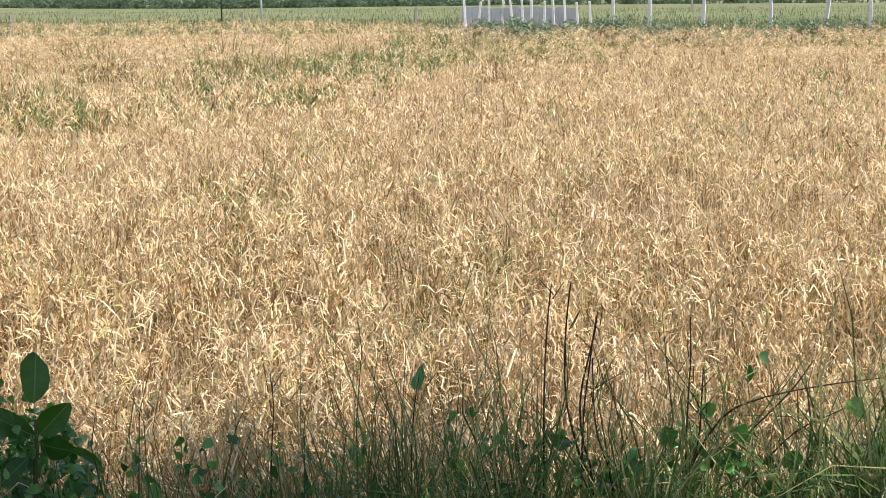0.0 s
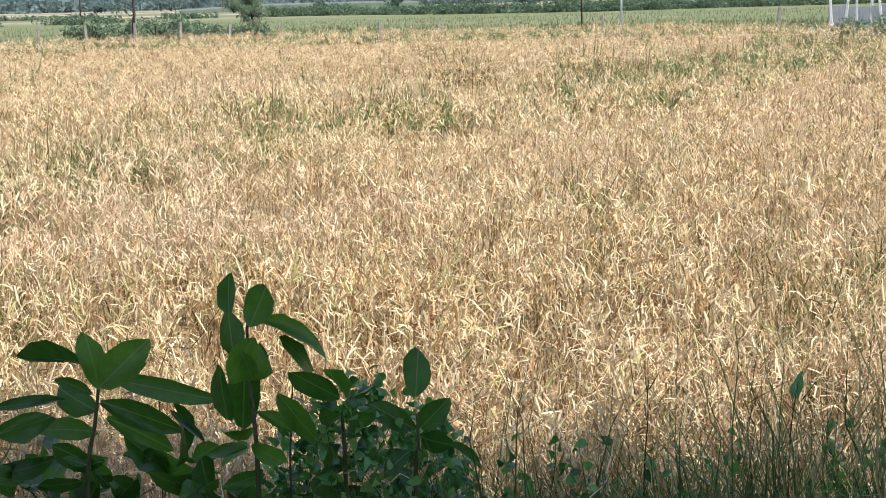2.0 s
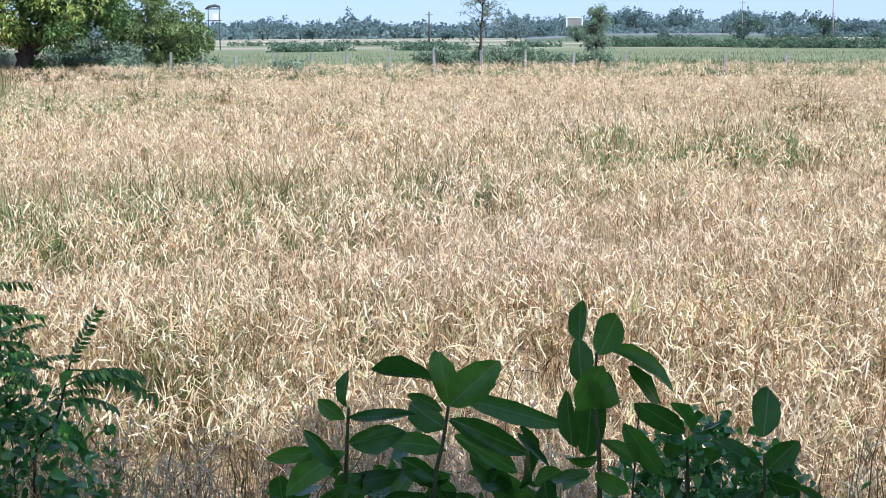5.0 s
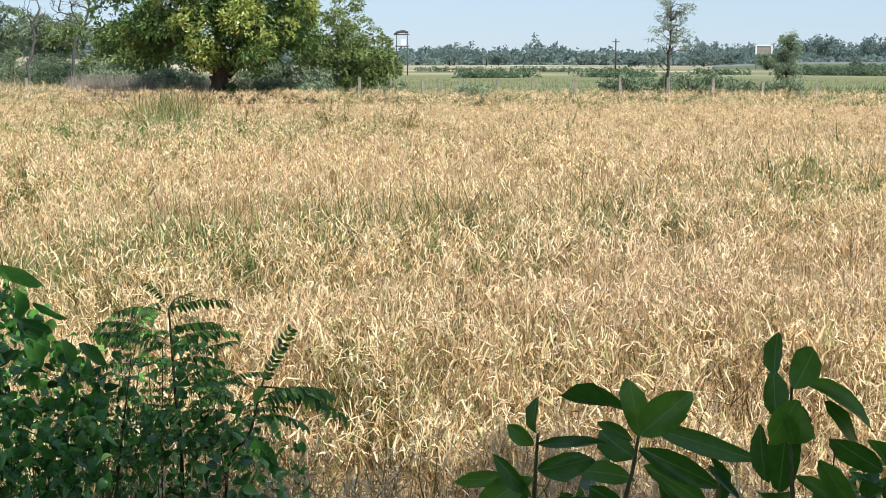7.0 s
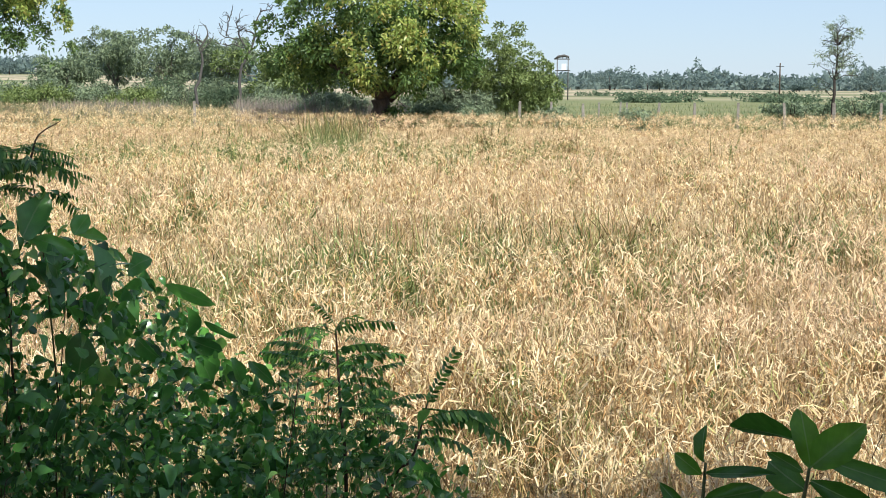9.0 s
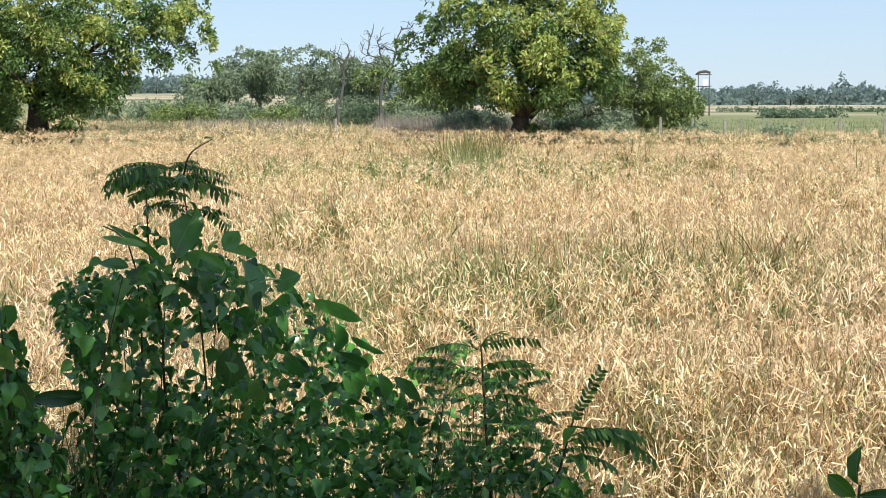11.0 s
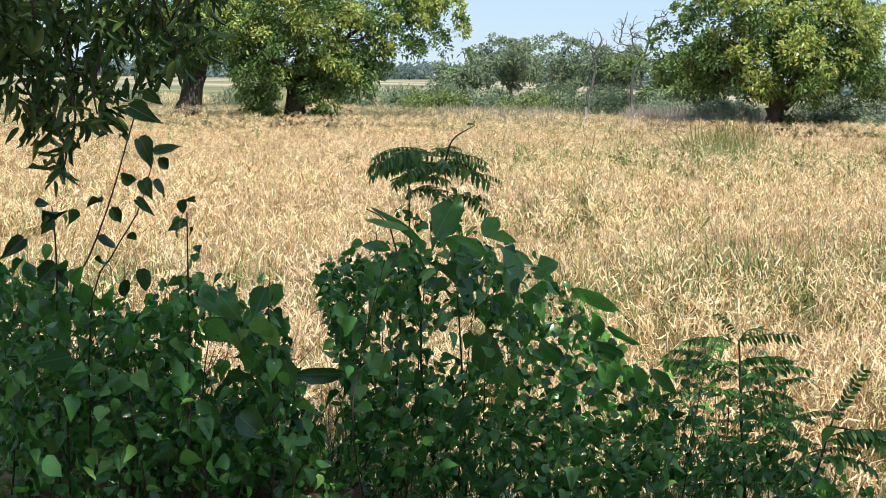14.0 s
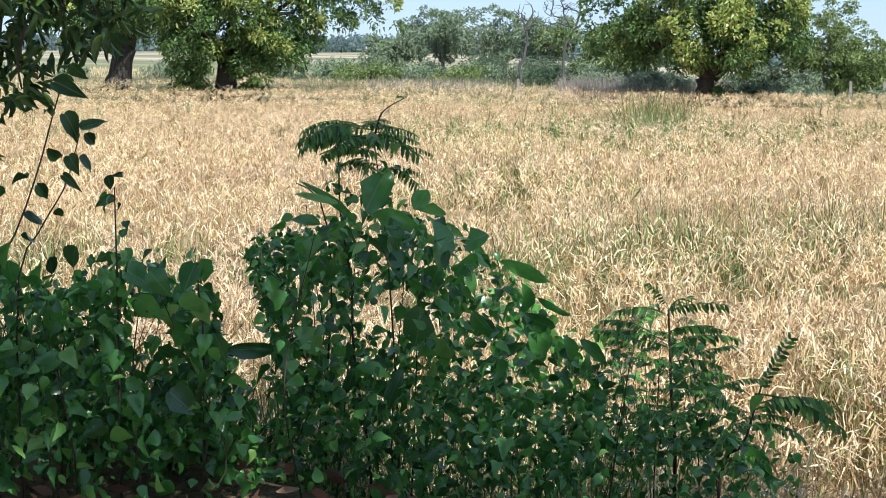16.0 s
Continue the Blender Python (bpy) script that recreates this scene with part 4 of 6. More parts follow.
for i in range(12):
    a0, a1 = -0.85 - i * 0.34, -0.85 - (i + 1) * 0.34
    p, q = spot(a0, 74.4), spot(a1, 74.4)
    co, qq = box_co((p - q).length * 0.98, 0.02, 1.5 + rng.normal(0, 0.06))
    r = np.array(Euler((0, rng.normal(0, 0.01), radians(a0))).to_matrix())
    part("panel", mesh_of("panel", co @ r.T, qq, SHEET), sheet_fence).location = (p + q) / 2 - sheet_fence.location


def pole(az, d, h, r, mat, label, name="utility_pole"):
    top = thing(name, on_ground(az, d, 0.05), label, "pole")
    part("shaft", Heap().add(*tube([(0, 0, 0), (0, 0, h * 0.5), (0, 0, h)], [r, r * 0.85, r * 0.7], 8)).mesh("shaft", mat, True), top)
    co, q = box_co(1.2, 0.08, 0.1)
    part("crossarm", Heap().add(co + np.array([0, 0, h - 0.5]), q).mesh("crossarm", STEEL), top)
    return top


pole(6.3, 95, 7.0, 0.07, WHITEPAINT, "slim pale pole standing in the meadow")
pole(7.7, 110, 6.0, 0.06, TWIG, "slim dark wooden pole in the meadow")
pole(-9.0, 160, 8.0, 0.1, WHITEPAINT, "slim pale pole beyond the fence")
pole(25.4, 230, 5.5, 0.12, TWIG, "slim dark pole in the plain")
pole(11.2, 260, 8.0, 0.12, CONCRETE, "grey concrete utility pole by the far road")
pole(14.3, 300, 8.0, 0.12, CONCRETE, "grey concrete utility pole by the far road")


def transformer(az, d):
    top = thing("transformer_stand", on_ground(az, d, 0.05), "two-pole transformer stand with a pale box under dark beams", "transformer")
    top.rotation_euler = (0, 0, radians(az))
    for x, foot in ((-0.85, 0.0), (0.85, -1.2)):
        part("post", Heap().add(*tube([(x, foot, 0), (x, foot * 0.5, 3), (x, 0, 6.6)], [0.10, 0.09, 0.07], 8)).mesh("post", DEADWOOD, True), top)
    for z in (6.3, 4.5):
        co, q = box_co(2.3, 0.2, 0.16)
        part("crossbeam", Heap().add(co + np.array([0, 0, z]), q).mesh("crossbeam", DEADWOOD), top)
    co, q = box_co(0.75, 0.6, 1.0)
    part("box", Heap().add(co + np.array([0.2, 0, 4.66]), q).mesh("box", WHITEPAINT), top)
    part("hood", Heap().add(*tube([(-1.3, 0, 6.35), (-0.7, 0, 6.75), (0.2, 0, 6.9), (1.0, 0, 6.7)], [0.12, 0.2, 0.22, 0.15], 8)).mesh("hood", DEADWOOD, True), top)
    for x in (-0.6, 0.0, 0.6):
        part("insulator", Heap().add(*tube([(x, 0, 6.46), (x, 0, 6.62), (x, 0, 6.9)], [0.05, 0.08, 0.04], 6)).mesh("insulator", STEEL, True), top)


transformer(33.05, 250)


def frame_board(az, d):
    top = thing("frame_board", on_ground(az, d, 0.05), "white-framed board on posts far across the plain", "board")
    for x in (-1.9, 1.9):
        co, q = box_co(0.12, 0.12, 3.8)
        part("leg", Heap().add(co + np.array([x, 0.1, 0]), q).mesh("leg", TWIG), top)
        co, q = box_co(0.3, 0.2, 2.1)
        part("upright", Heap().add(co + np.array([x, 0, 3.8]), q).mesh("upright", WHITEPAINT), top)
    co, q = box_co(4.0, 0.2, 0.3)
    part("rail", Heap().add(co + np.array([0, 0, 5.9]), q).mesh("rail", WHITEPAINT), top)
    co, q = box_co(3.5, 0.12, 1.9)
    part("panel", Heap().add(co + np.array([0, 0.1, 3.9]), q).mesh("panel", CONCRETE), top)
    top.rotation_euler = (0, 0, radians(az))


frame_board(20.2, 400)
bush(20.1, 385, 7.0, 4.2, "bush in haze-pale colour before the white-framed board", n=90, leaf=(0.5, 0.25), r=0.8)


# ---- distance ----
def hedge_line(label, pts, n, hi, wide, mat, leaf, name="hedge", per=14, r=1.0):
    p = np.array([on_ground(a, d, 0.0)[:] for a, d in pts])
    s = np.sort(rng.uniform(0, len(p) - 1.001, n))
    i = s.astype(int)
    c = p[i] + (p[i + 1] - p[i]) * (s - i)[:, None]
    bumpy = hi * (0.55 + 0.45 * np.abs(np.sin(s * 7.3) * np.cos(s * 3.1)))
    c = c + np.stack([rng.normal(0, wide, n), rng.normal(0, wide, n), bumpy * rng.uniform(0.05, 1, n)], -1)
    hp = Heap().add(*clump_leaves(c, np.full(n, r), per, *leaf, k=2))
    return tagged(new(name, hp.mesh(name, mat)), label, "hedge", kind="stuff")


def reed_strip(label, pts, n, hi, wide, mat=None):
    """A dense strip of reeds along a ditch, lower at its ends."""
    p = np.array([spot(a, d)[:2] for a, d in pts])
    u = rng.uniform(0, len(p) - 1.001, n)
    i = u.astype(int)
    c = p[i] + (p[i + 1] - p[i]) * (u - i)[:, None] + rng.normal(0, wide, (n, 2))
    end = np.clip(np.minimum(u, len(p) - 1 - u) * 3.0 + 0.35, 0, 1)
    tall = hi * end * (0.75 + 0.2 * np.sin(u * 9.0) * np.sin(u * 3.7 + 1)) * rng.uniform(0.6, 1.1, n)
    hp = Heap().add(*blades(c[:, 0], c[:, 1], np.full(n, -0.02), tall, np.abs(rng.normal(0.3, 0.2, n)), rng.uniform(0, 0.4, n), rng.uniform(0.12, 0.26, n), 2))
    return tagged(new("reed_hedge", hp.mesh("reed_hedge", mat or HEDGE)), label, "hedge", kind="stuff")


hedge_line("dark green hedge along a ditch in the meadow", [(19.2, 262), (16.5, 255), (12, 225), (7, 212), (3, 222), (-3, 232), (-12, 240), (-22, 245)], 2000, 1.5, 1.6, HEDGE, (0.36, 0.24), "ditch_hedge", 20, 0.6)
for pts, n in (([(32.5, 330), (29, 320), (25, 330)], 420), ([(30.9, 215), (29.9, 212), (28.6, 220)], 260), ([(26.2, 225), (25.2, 220), (24.2, 228)], 260), ([(22.5, 265), (20.8, 262)], 160)):
    hedge_line("low dark green hedge in the meadow", pts, n // 2, 0.9, 0.9, HEDGE, (0.4, 0.25), "ditch_hedge", 12, 0.5)
reed_strip("pale green tussocks in the meadow", [(20, 130), (12, 118), (4, 112), (-4, 110)], 2600, 0.6, 5.0, MEADOW)


def far_tree(az, d, h, w, mat):
    """A whole tree of the distant woods: trunk and many leafy clumps."""
    top = thing("distant_tree", on_ground(az, d, 0.1), "hazy distant tree on the horizon", "tree", "distant trees")
    part("trunk", Heap().add(*tube([(0, 0, 0), (rng.normal(0, 0.2), 0, h * 0.3), (rng.normal(0, 0.3), 0, h * 0.7)], [h * 0.035, h * 0.025, 0.05], 6)).mesh("trunk", BARK, True), top)
    lob = [(rng.normal(0, w * 0.28), rng.normal(0, w * 0.2), h * rng.uniform(0.28, 0.7), w * rng.uniform(0.24, 0.38), h * rng.uniform(0.2, 0.3)) for i in range(7)]
    c = lobes_points(lob, 60, 0.3)
    c = c[c[:, 2] > 0.08 * h]
    part("foliage", Heap().add(*clump_leaves(c, np.full(len(c), w * 0.085), 12, w * 0.075, w * 0.065, k=2)).mesh("foliage", mat), top)


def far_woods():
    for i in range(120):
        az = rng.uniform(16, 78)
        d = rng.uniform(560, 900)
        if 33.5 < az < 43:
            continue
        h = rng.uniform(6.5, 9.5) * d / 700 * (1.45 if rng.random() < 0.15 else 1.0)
        far_tree(az, d, h, h * rng.uniform(0.9, 1.7), HAZE_FARLEAF)
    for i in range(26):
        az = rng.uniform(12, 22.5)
        far_tree(az, rng.uniform(600, 700), rng.uniform(10, 14), rng.uniform(9, 14), HAZE_FARLEAF)
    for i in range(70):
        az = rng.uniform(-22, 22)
        far_tree(az, rng.uniform(520, 680), rng.uniform(4.5, 8.5), rng.uniform(7, 13), HAZE_FARLEAF)
    # single trees standing out in the plain
    for az, d, h, w in ((14.2, 300, 7.4, 5.6), (11.5, 310, 7.6, 5.4), (8.2, 290, 4.0, 4.6), (5.45, 300, 7.4, 4.8), (2.4, 270, 7.0, 6.2), (0.5, 280, 4.2, 5.2), (-0.6, 300, 6.4, 3.8), (-3.9, 300, 5.4, 3.2), (-7.0, 300, 7.0, 5.0), (-10.0, 290, 6.5, 6.0), (-13.6, 310, 7.0, 5.0), (-17.2, 290, 6.0, 6.0), (9.6, 330, 2.8, 4.0), (-5.4, 290, 3.0, 4.0), (16.9, 330, 3.0, 5.0)):
        far_tree(az, d, h, w, GREENFAR)


far_woods()
hedge_line("hazy distant scrub closing the horizon", [(a, 760 + 60 * math.sin(a)) for a in range(-24, 81, 4)], 7000, 7.5, 14, HAZE_FARLEAF, (2.1, 1.8), "distant_scrub", 7, 1.7)
hedge_line("distant scrub behind the far road", [(a, 560) for a in range(-24, 23, 4)], 2600, 3.8, 8, HAZE_FARLEAF, (1.3, 1.0), "distant_scrub", 10, 1.1)


def road_bank(pts, d):
    """A grassed road bank far across the plain, with a low limewashed kerb wall along its top."""
    foot, crown = [], []
    for a, h in pts:
        foot += [spot(a, d - 3.5, -0.1), spot(a, d, h), spot(a, d + 5, h), spot(a, d + 9, -0.1)]
        crown += [spot(a, d + 0.3, h - 0.05), spot(a, d + 0.3, h + 0.42), spot(a, d + 0.6, h + 0.42), spot(a, d + 0.6, h - 0.05)]
    n = len(pts)
    q = [(4 * i + j, 4 * i + j + 1, 4 * i + j + 5, 4 * i + j + 4) for i in range(n - 1) for j in range(3)]
    top = thing("road_bank", (0, 0, 0), "low grassed road bank with a pale kerb wall far off", "road bank", kind="structure")
    part("slope", mesh_of("slope", [tuple(v) for v in foot], q, SLOPE, True), top)
    part("kerb_wall", mesh_of("kerb_wall", [tuple(v) for v in crown], q, WALLPAINT), top)


road_bank([(22.0, 0.6), (19.0, 1.5), (15.0, 1.45), (13.5, 1.2)], 420)
road_bank([(6.8, 1.2), (5.6, 1.7), (2.8, 1.6), (1.6, 1.2)], 420)
road_bank([(0.4, 1.8), (-2.4, 2.7), (-5.2, 3.1), (-8.3, 3.5), (-14, 3.6), (-22, 3.6)], 420)


def far_house(az, d, w, h):
    top = thing("farm_house", on_ground(az, d, 0.05), "small pale farm building among distant trees", "house")
    co, q = box_co(w, w * 0.6, h)
    part("wall", Heap().add(co, q).mesh("wall", WALLPAINT), top)
    ro = np.array([(-w * 0.55, -w * 0.36, h), (w * 0.55, -w * 0.36, h), (w * 0.55, w * 0.36, h), (-w * 0.55, w * 0.36, h), (-w * 0.55, 0, h * 1.45), (w * 0.55, 0, h * 1.45)])
    part("roof", Heap().add(ro, [(0, 1, 5, 4), (2, 3, 4, 5), (0, 4, 3, 3), (1, 2, 5, 5), (0, 3, 2, 1)]).mesh("roof", ROOF), top)
    for x in (-0.28, 0.28):
        co, q = box_co(w * 0.14, 0.08, h * 0.4)
        part("window", Heap().add(co + np.array([x * w, -w * 0.3 - 0.02, h * 0.35]), q).mesh("window", STEEL), top)
    top.rotation_euler = (0, 0, radians(az + 15))


for az, d, w, h in ((53.65, 660, 4, 2.0), (51.5, 660, 4.5, 1.9)):
    far_house(az, d, w, h)


# ---- plants on the bank ----
rng = np.random.default_rng(5)


def leaf_mesh(name, rows, wide, mat, notch=0.0, fold=0.25, curl=0.3, seed=0):
    """A single leaf, 1 long and 1 wide: two halves folded along the midrib, curling towards the tip, with a wavy margin."""
    g = np.random.default_rng(seed)
    co = []
    swing, twist, skew = g.normal(0, 0.09), g.normal(0, 0.5), g.normal(0, 0.1)
    for s, w in zip(rows, wide):
        z = -curl * s * s
        tw = twist * s * w
        y_mid = s + (notch if s == rows[0] else 0)
        x0 = swing * s * s
        a, b = w * (1 + skew + g.normal(0, 0.07)), w * (1 - skew + g.normal(0, 0.07))
        co += [(x0 - a, s + g.normal(0, 0.015), z + a * fold + tw * 0.5 + g.normal(0, 0.03)), (x0, y_mid, z), (x0 + b, s + g.normal(0, 0.015), z + b * fold - tw * 0.5 + g.normal(0, 0.03))]
    n = len(rows)
    q = [(i * 3 + j, i * 3 + j + 1, (i + 1) * 3 + j + 1, (i + 1) * 3 + j) for i in range(n - 1) for j in range(2)]
    me = mesh_of(name, co, q, mat, True)
    LEAF_CO[me.name] = np.array(co)
    LEAF_Q[:] = q
    return me


LEAF_CO, LEAF_Q = {}, []
HEART_ROWS, HEART_WIDE = (0.0, 0.07, 0.2, 0.4, 0.62, 0.83, 1.0), (0.10, 0.27, 0.42, 0.46, 0.35, 0.15, 0.006)
OVAL_ROWS, OVAL_WIDE = (0.0, 0.1, 0.28, 0.52, 0.76, 0.92, 1.0), (0.05, 0.23, 0.41, 0.5, 0.40, 0.18, 0.01)
LANCE_ROWS, LANCE_WIDE = (0.0, 0.12, 0.3, 0.5, 0.7, 0.87, 1.0), (0.06, 0.34, 0.48, 0.5, 0.4, 0.2, 0.01)
hearts = [leaf_mesh("leaf", HEART_ROWS, HEART_WIDE, HEART, 0.06, f, c, i) for i, (f, c) in enumerate(((0.15, 0.25), (0.5, 0.15), (0.3, 0.5), (0.7, 0.3), (-0.15, 0.35), (0.45, 0.7), (0.25, -0.1)))]
ovals = [leaf_mesh("leaf", OVAL_ROWS, OVAL_WIDE, BROAD, 0.0, f, c, 10 + i) for i, (f, c) in enumerate(((0.15, 0.15), (0.35, 0.35), (0.25, -0.1), (0.5, 0.45), (0.1, 0.3)))]
shaded_hearts = [leaf_mesh("leaf", HEART_ROWS, HEART_WIDE, SHADED_HEART, 0.06, f, c, 30 + i) for i, (f, c) in enumerate(((0.3, 0.35), (0.6, 0.3), (0.8, 0.55), (0.5, 0.6)))]
ovals_heart = [leaf_mesh("leaf", OVAL_ROWS, OVAL_WIDE, HEART, 0.0, f, c, 20 + i) for i, (f, c) in enumerate(((0.2, 0.2), (0.35, 0.35)))]
lances = [leaf_mesh("leaf", LANCE_ROWS, LANCE_WIDE, OVERLEAF, 0.0, f, c, 30 + i) for i, (f, c) in enumerate(((0.25, 0.2), (0.45, 0.35), (0.3, 0.05)))]


def basis(way, face):
    """Axes of a leaf: y along way, z as near to face as it goes."""
    y = Vector(way).normalized()
    z = Vector(face) - y * Vector(face).dot(y)
    if z.length < 1e-4:
        z = y.orthogonal()
    z.normalize()
    x = y.cross(z)
    return Matrix((x, y, z)).transposed()


def put_leaf(top, me, at, way, face, length, wide, name="leaf"):
    ob = new(name, me)
    ob.parent = top
    ob.matrix_local = Matrix.Translation(Vector(at) - (top.parent or top).location) @ basis(way, face).to_4x4() @ Matrix.Diagonal((wide, length, length, 1))
    return ob


def put_stem(top, path, r0, r1, mat, name="stem", smooth_steps=12):
    """A stem through a few places, rounded into a smooth curve."""
    p = np.array([tuple(v) for v in path]) - np.array(top.location)
    s = np.linspace(0, len(p) - 1, smooth_steps)
    i = np.clip(s.astype(int), 0, len(p) - 2)
    f = (s - i)[:, None]
    m = np.gradient(p, axis=0)
    q = (2 * f**3 - 3 * f**2 + 1) * p[i] + (f**3 - 2 * f**2 + f) * m[i] + (3 * f**2 - 2 * f**3) * p[i + 1] + (f**3 - f**2) * m[i + 1]
    return part(name, Heap().add(*tube(q, np.linspace(r0, r1, smooth_steps), 6)).mesh(name, mat, True), top)


def rooted(pts, d, top, r0, r1, mat, deep=0.0):
    """A stem given by places (az, z) at d metres, carried down to the ground."""
    a0 = pts[0][0]
    foot = on_ground(a0, d - deep, 0.03)
    path = ([foot] if pts[0][1] - foot.z > 0.06 else []) + [spot(a, d + rng.normal(0, 0.02), z) for a, z in pts]
    return put_stem(top, path, r0, r1, mat)


def set_leaves(top, rows, d, meshes, deep=0.12, tilt=0.5, slim=1.05):
    """Leaves from (az, z) to (az, z) with a width, at about d metres, turned more or less towards the path."""
    for i, (a, z, b, y, w) in enumerate(rows):
        off = rng.normal(0, deep)
        p, q = spot(a, d + off, z), spot(b, d + off + rng.normal(0, 0.03), y)
        way = q - p
        face = -spot(a, 1.0) + Vector(rng.normal(0, tilt, 3)) + Vector((0, 0, 0.35))
        put_leaf(top, meshes[i % len(meshes)], p, way, face, way.length, w * slim)


def lower_layer(leaves):
    """Older leaves of the same size, lower down and hanging more."""
    out = []
    for a, z, b, y, w in leaves:
        if rng.random() < 0.6:
            da, dz = rng.normal(0, 0.5), -rng.uniform(0.12, 0.28)
            out.append((a + da, z + dz, a + da + (b - a) * rng.uniform(0.5, 1.1), y + dz - 0.03, w * rng.uniform(0.8, 1.05)))
    return out


def broad_plant(stem, leaves, d, label):
    top = thing("broad_leaved_plant", on_ground(stem[0][0], d, 0.02), label, "plant", "broad-leaved plants")
    set_leaves(rooted(stem, d, top, 0.009, 0.004, STEM), leaves + lower_layer(leaves[:6]), d, ovals, 0.05, 0.42)
    return top


BROAD_LABEL = "shaded plant with large oval leathery green leaves"
broad_plant([(25.40, 1.08), (24.99, 1.28), (24.77, 1.39)], [(24.78, 1.37, 25.13, 1.53, 0.074), (24.73, 1.39, 23.10, 1.51, 0.102), (24.33, 1.41, 23.10, 1.44, 0.043), (25.06, 1.43, 27.60, 1.49, 0.034), (24.63, 1.40, 20.61, 1.31, 0.059), (25.02, 1.36, 26.15, 1.42, 0.034), (24.88, 1.30, 26.34, 1.36, 0.080), (24.76, 1.34, 21.97, 1.25, 0.071), (22.31, 1.31, 21.62, 1.11, 0.065), (24.90, 1.23, 27.10, 1.26, 0.056), (22.43, 1.30, 21.21, 1.21, 0.040), (24.60, 1.28, 22.40, 1.20, 0.062), (25.08, 1.13, 26.44, 1.21, 0.065), (24.05, 1.21, 22.54, 1.09, 0.068), (25.48, 1.12, 27.05, 1.10, 0.052), (23.30, 1.14, 21.76, 1.06, 0.056)], 4.6, BROAD_LABEL)
broad_plant([(28.40, 1.12), (28.37, 1.25), (28.28, 1.37)], [(28.27, 1.35, 25.95, 1.37, 0.052), (28.31, 1.38, 28.63, 1.47, 0.041), (28.43, 1.35, 29.33, 1.41, 0.046), (28.28, 1.29, 26.45, 1.32, 0.064), (28.37, 1.27, 30.89, 1.17, 0.073), (29.22, 1.26, 31.15, 1.26, 0.046), (28.36, 1.18, 26.36, 1.15, 0.041), (28.52, 1.22, 29.86, 1.35, 0.040), (28.34, 1.20, 29.55, 1.13, 0.061)], 4.55, BROAD_LABEL)
broad_plant([(19.54, 1.06), (19.59, 1.26), (19.73, 1.39), (19.68, 1.52)], [(19.62, 1.52, 18.95, 1.63, 0.086), (20.23, 1.56, 20.39, 1.67, 0.048), (20.34, 1.57, 20.28, 1.44, 0.065), (19.26, 1.52, 16.78, 1.44, 0.068), (18.62, 1.48, 17.12, 1.37, 0.068), (19.47, 1.50, 20.35, 1.38, 0.093), (19.81, 1.44, 20.07, 1.20, 0.093), (19.48, 1.28, 18.08, 1.22, 0.037), (19.61, 1.22, 20.83, 1.19, 0.049), (19.75, 1.36, 19.12, 1.45, 0.062), (19.72, 1.19, 18.55, 1.12, 0.056), (19.88, 1.17, 21.56, 1.16, 0.052), (20.77, 1.06, 19.28, 1.09, 0.046)], 4.6, BROAD_LABEL)
broad_plant([(16.49, 1.03), (16.51, 1.17), (16.56, 1.26)], [(16.60, 1.27, 18.35, 1.35, 0.081), (16.40, 1.26, 16.80, 1.37, 0.045), (16.24, 1.29, 15.43, 1.34, 0.041), (16.53, 1.24, 17.53, 1.19, 0.047), (16.44, 1.22, 15.35, 1.21, 0.044)], 4.65, BROAD_LABEL)
broad_plant([(14.02, 1.05), (13.90, 1.15), (13.93, 1.25)], [(13.97, 1.27, 13.82, 1.41, 0.083), (13.79, 1.19, 12.83, 1.27, 0.077), (13.98, 1.19, 15.58, 1.27, 0.065), (12.89, 1.17, 11.41, 1.10, 0.037), (13.79, 1.18, 12.62, 1.13, 0.062), (14.19, 1.16, 15.19, 1.10, 0.052)], 4.6, BROAD_LABEL)
twig = thing("dry_twig", on_ground(18.42, 4.55), "thin dry dark stalk standing among the leaves", "twig")
rooted([(18.42, 1.07), (18.33, 1.22), (18.19, 1.38)], 4.55, twig, 0.004, 0.002, TWIG)
twig = thing("dry_twig", on_ground(22.59, 4.75), "thin dry leaning twig among the leaves", "twig")
rooted([(22.80, 1.33), (21.57, 1.44), (20.53, 1.55)], 4.75, twig, 0.0016, 0.0009, TWIG)


def inside(poly, a, z):
    c = False
    for (x0, y0), (x1, y1) in zip(poly, poly[1:] + poly[:1]):
        if (y0 > z) != (y1 > z) and a < (x1 - x0) * (z - y0) / (y1 - y0) + x0:
            c = not c
    return c


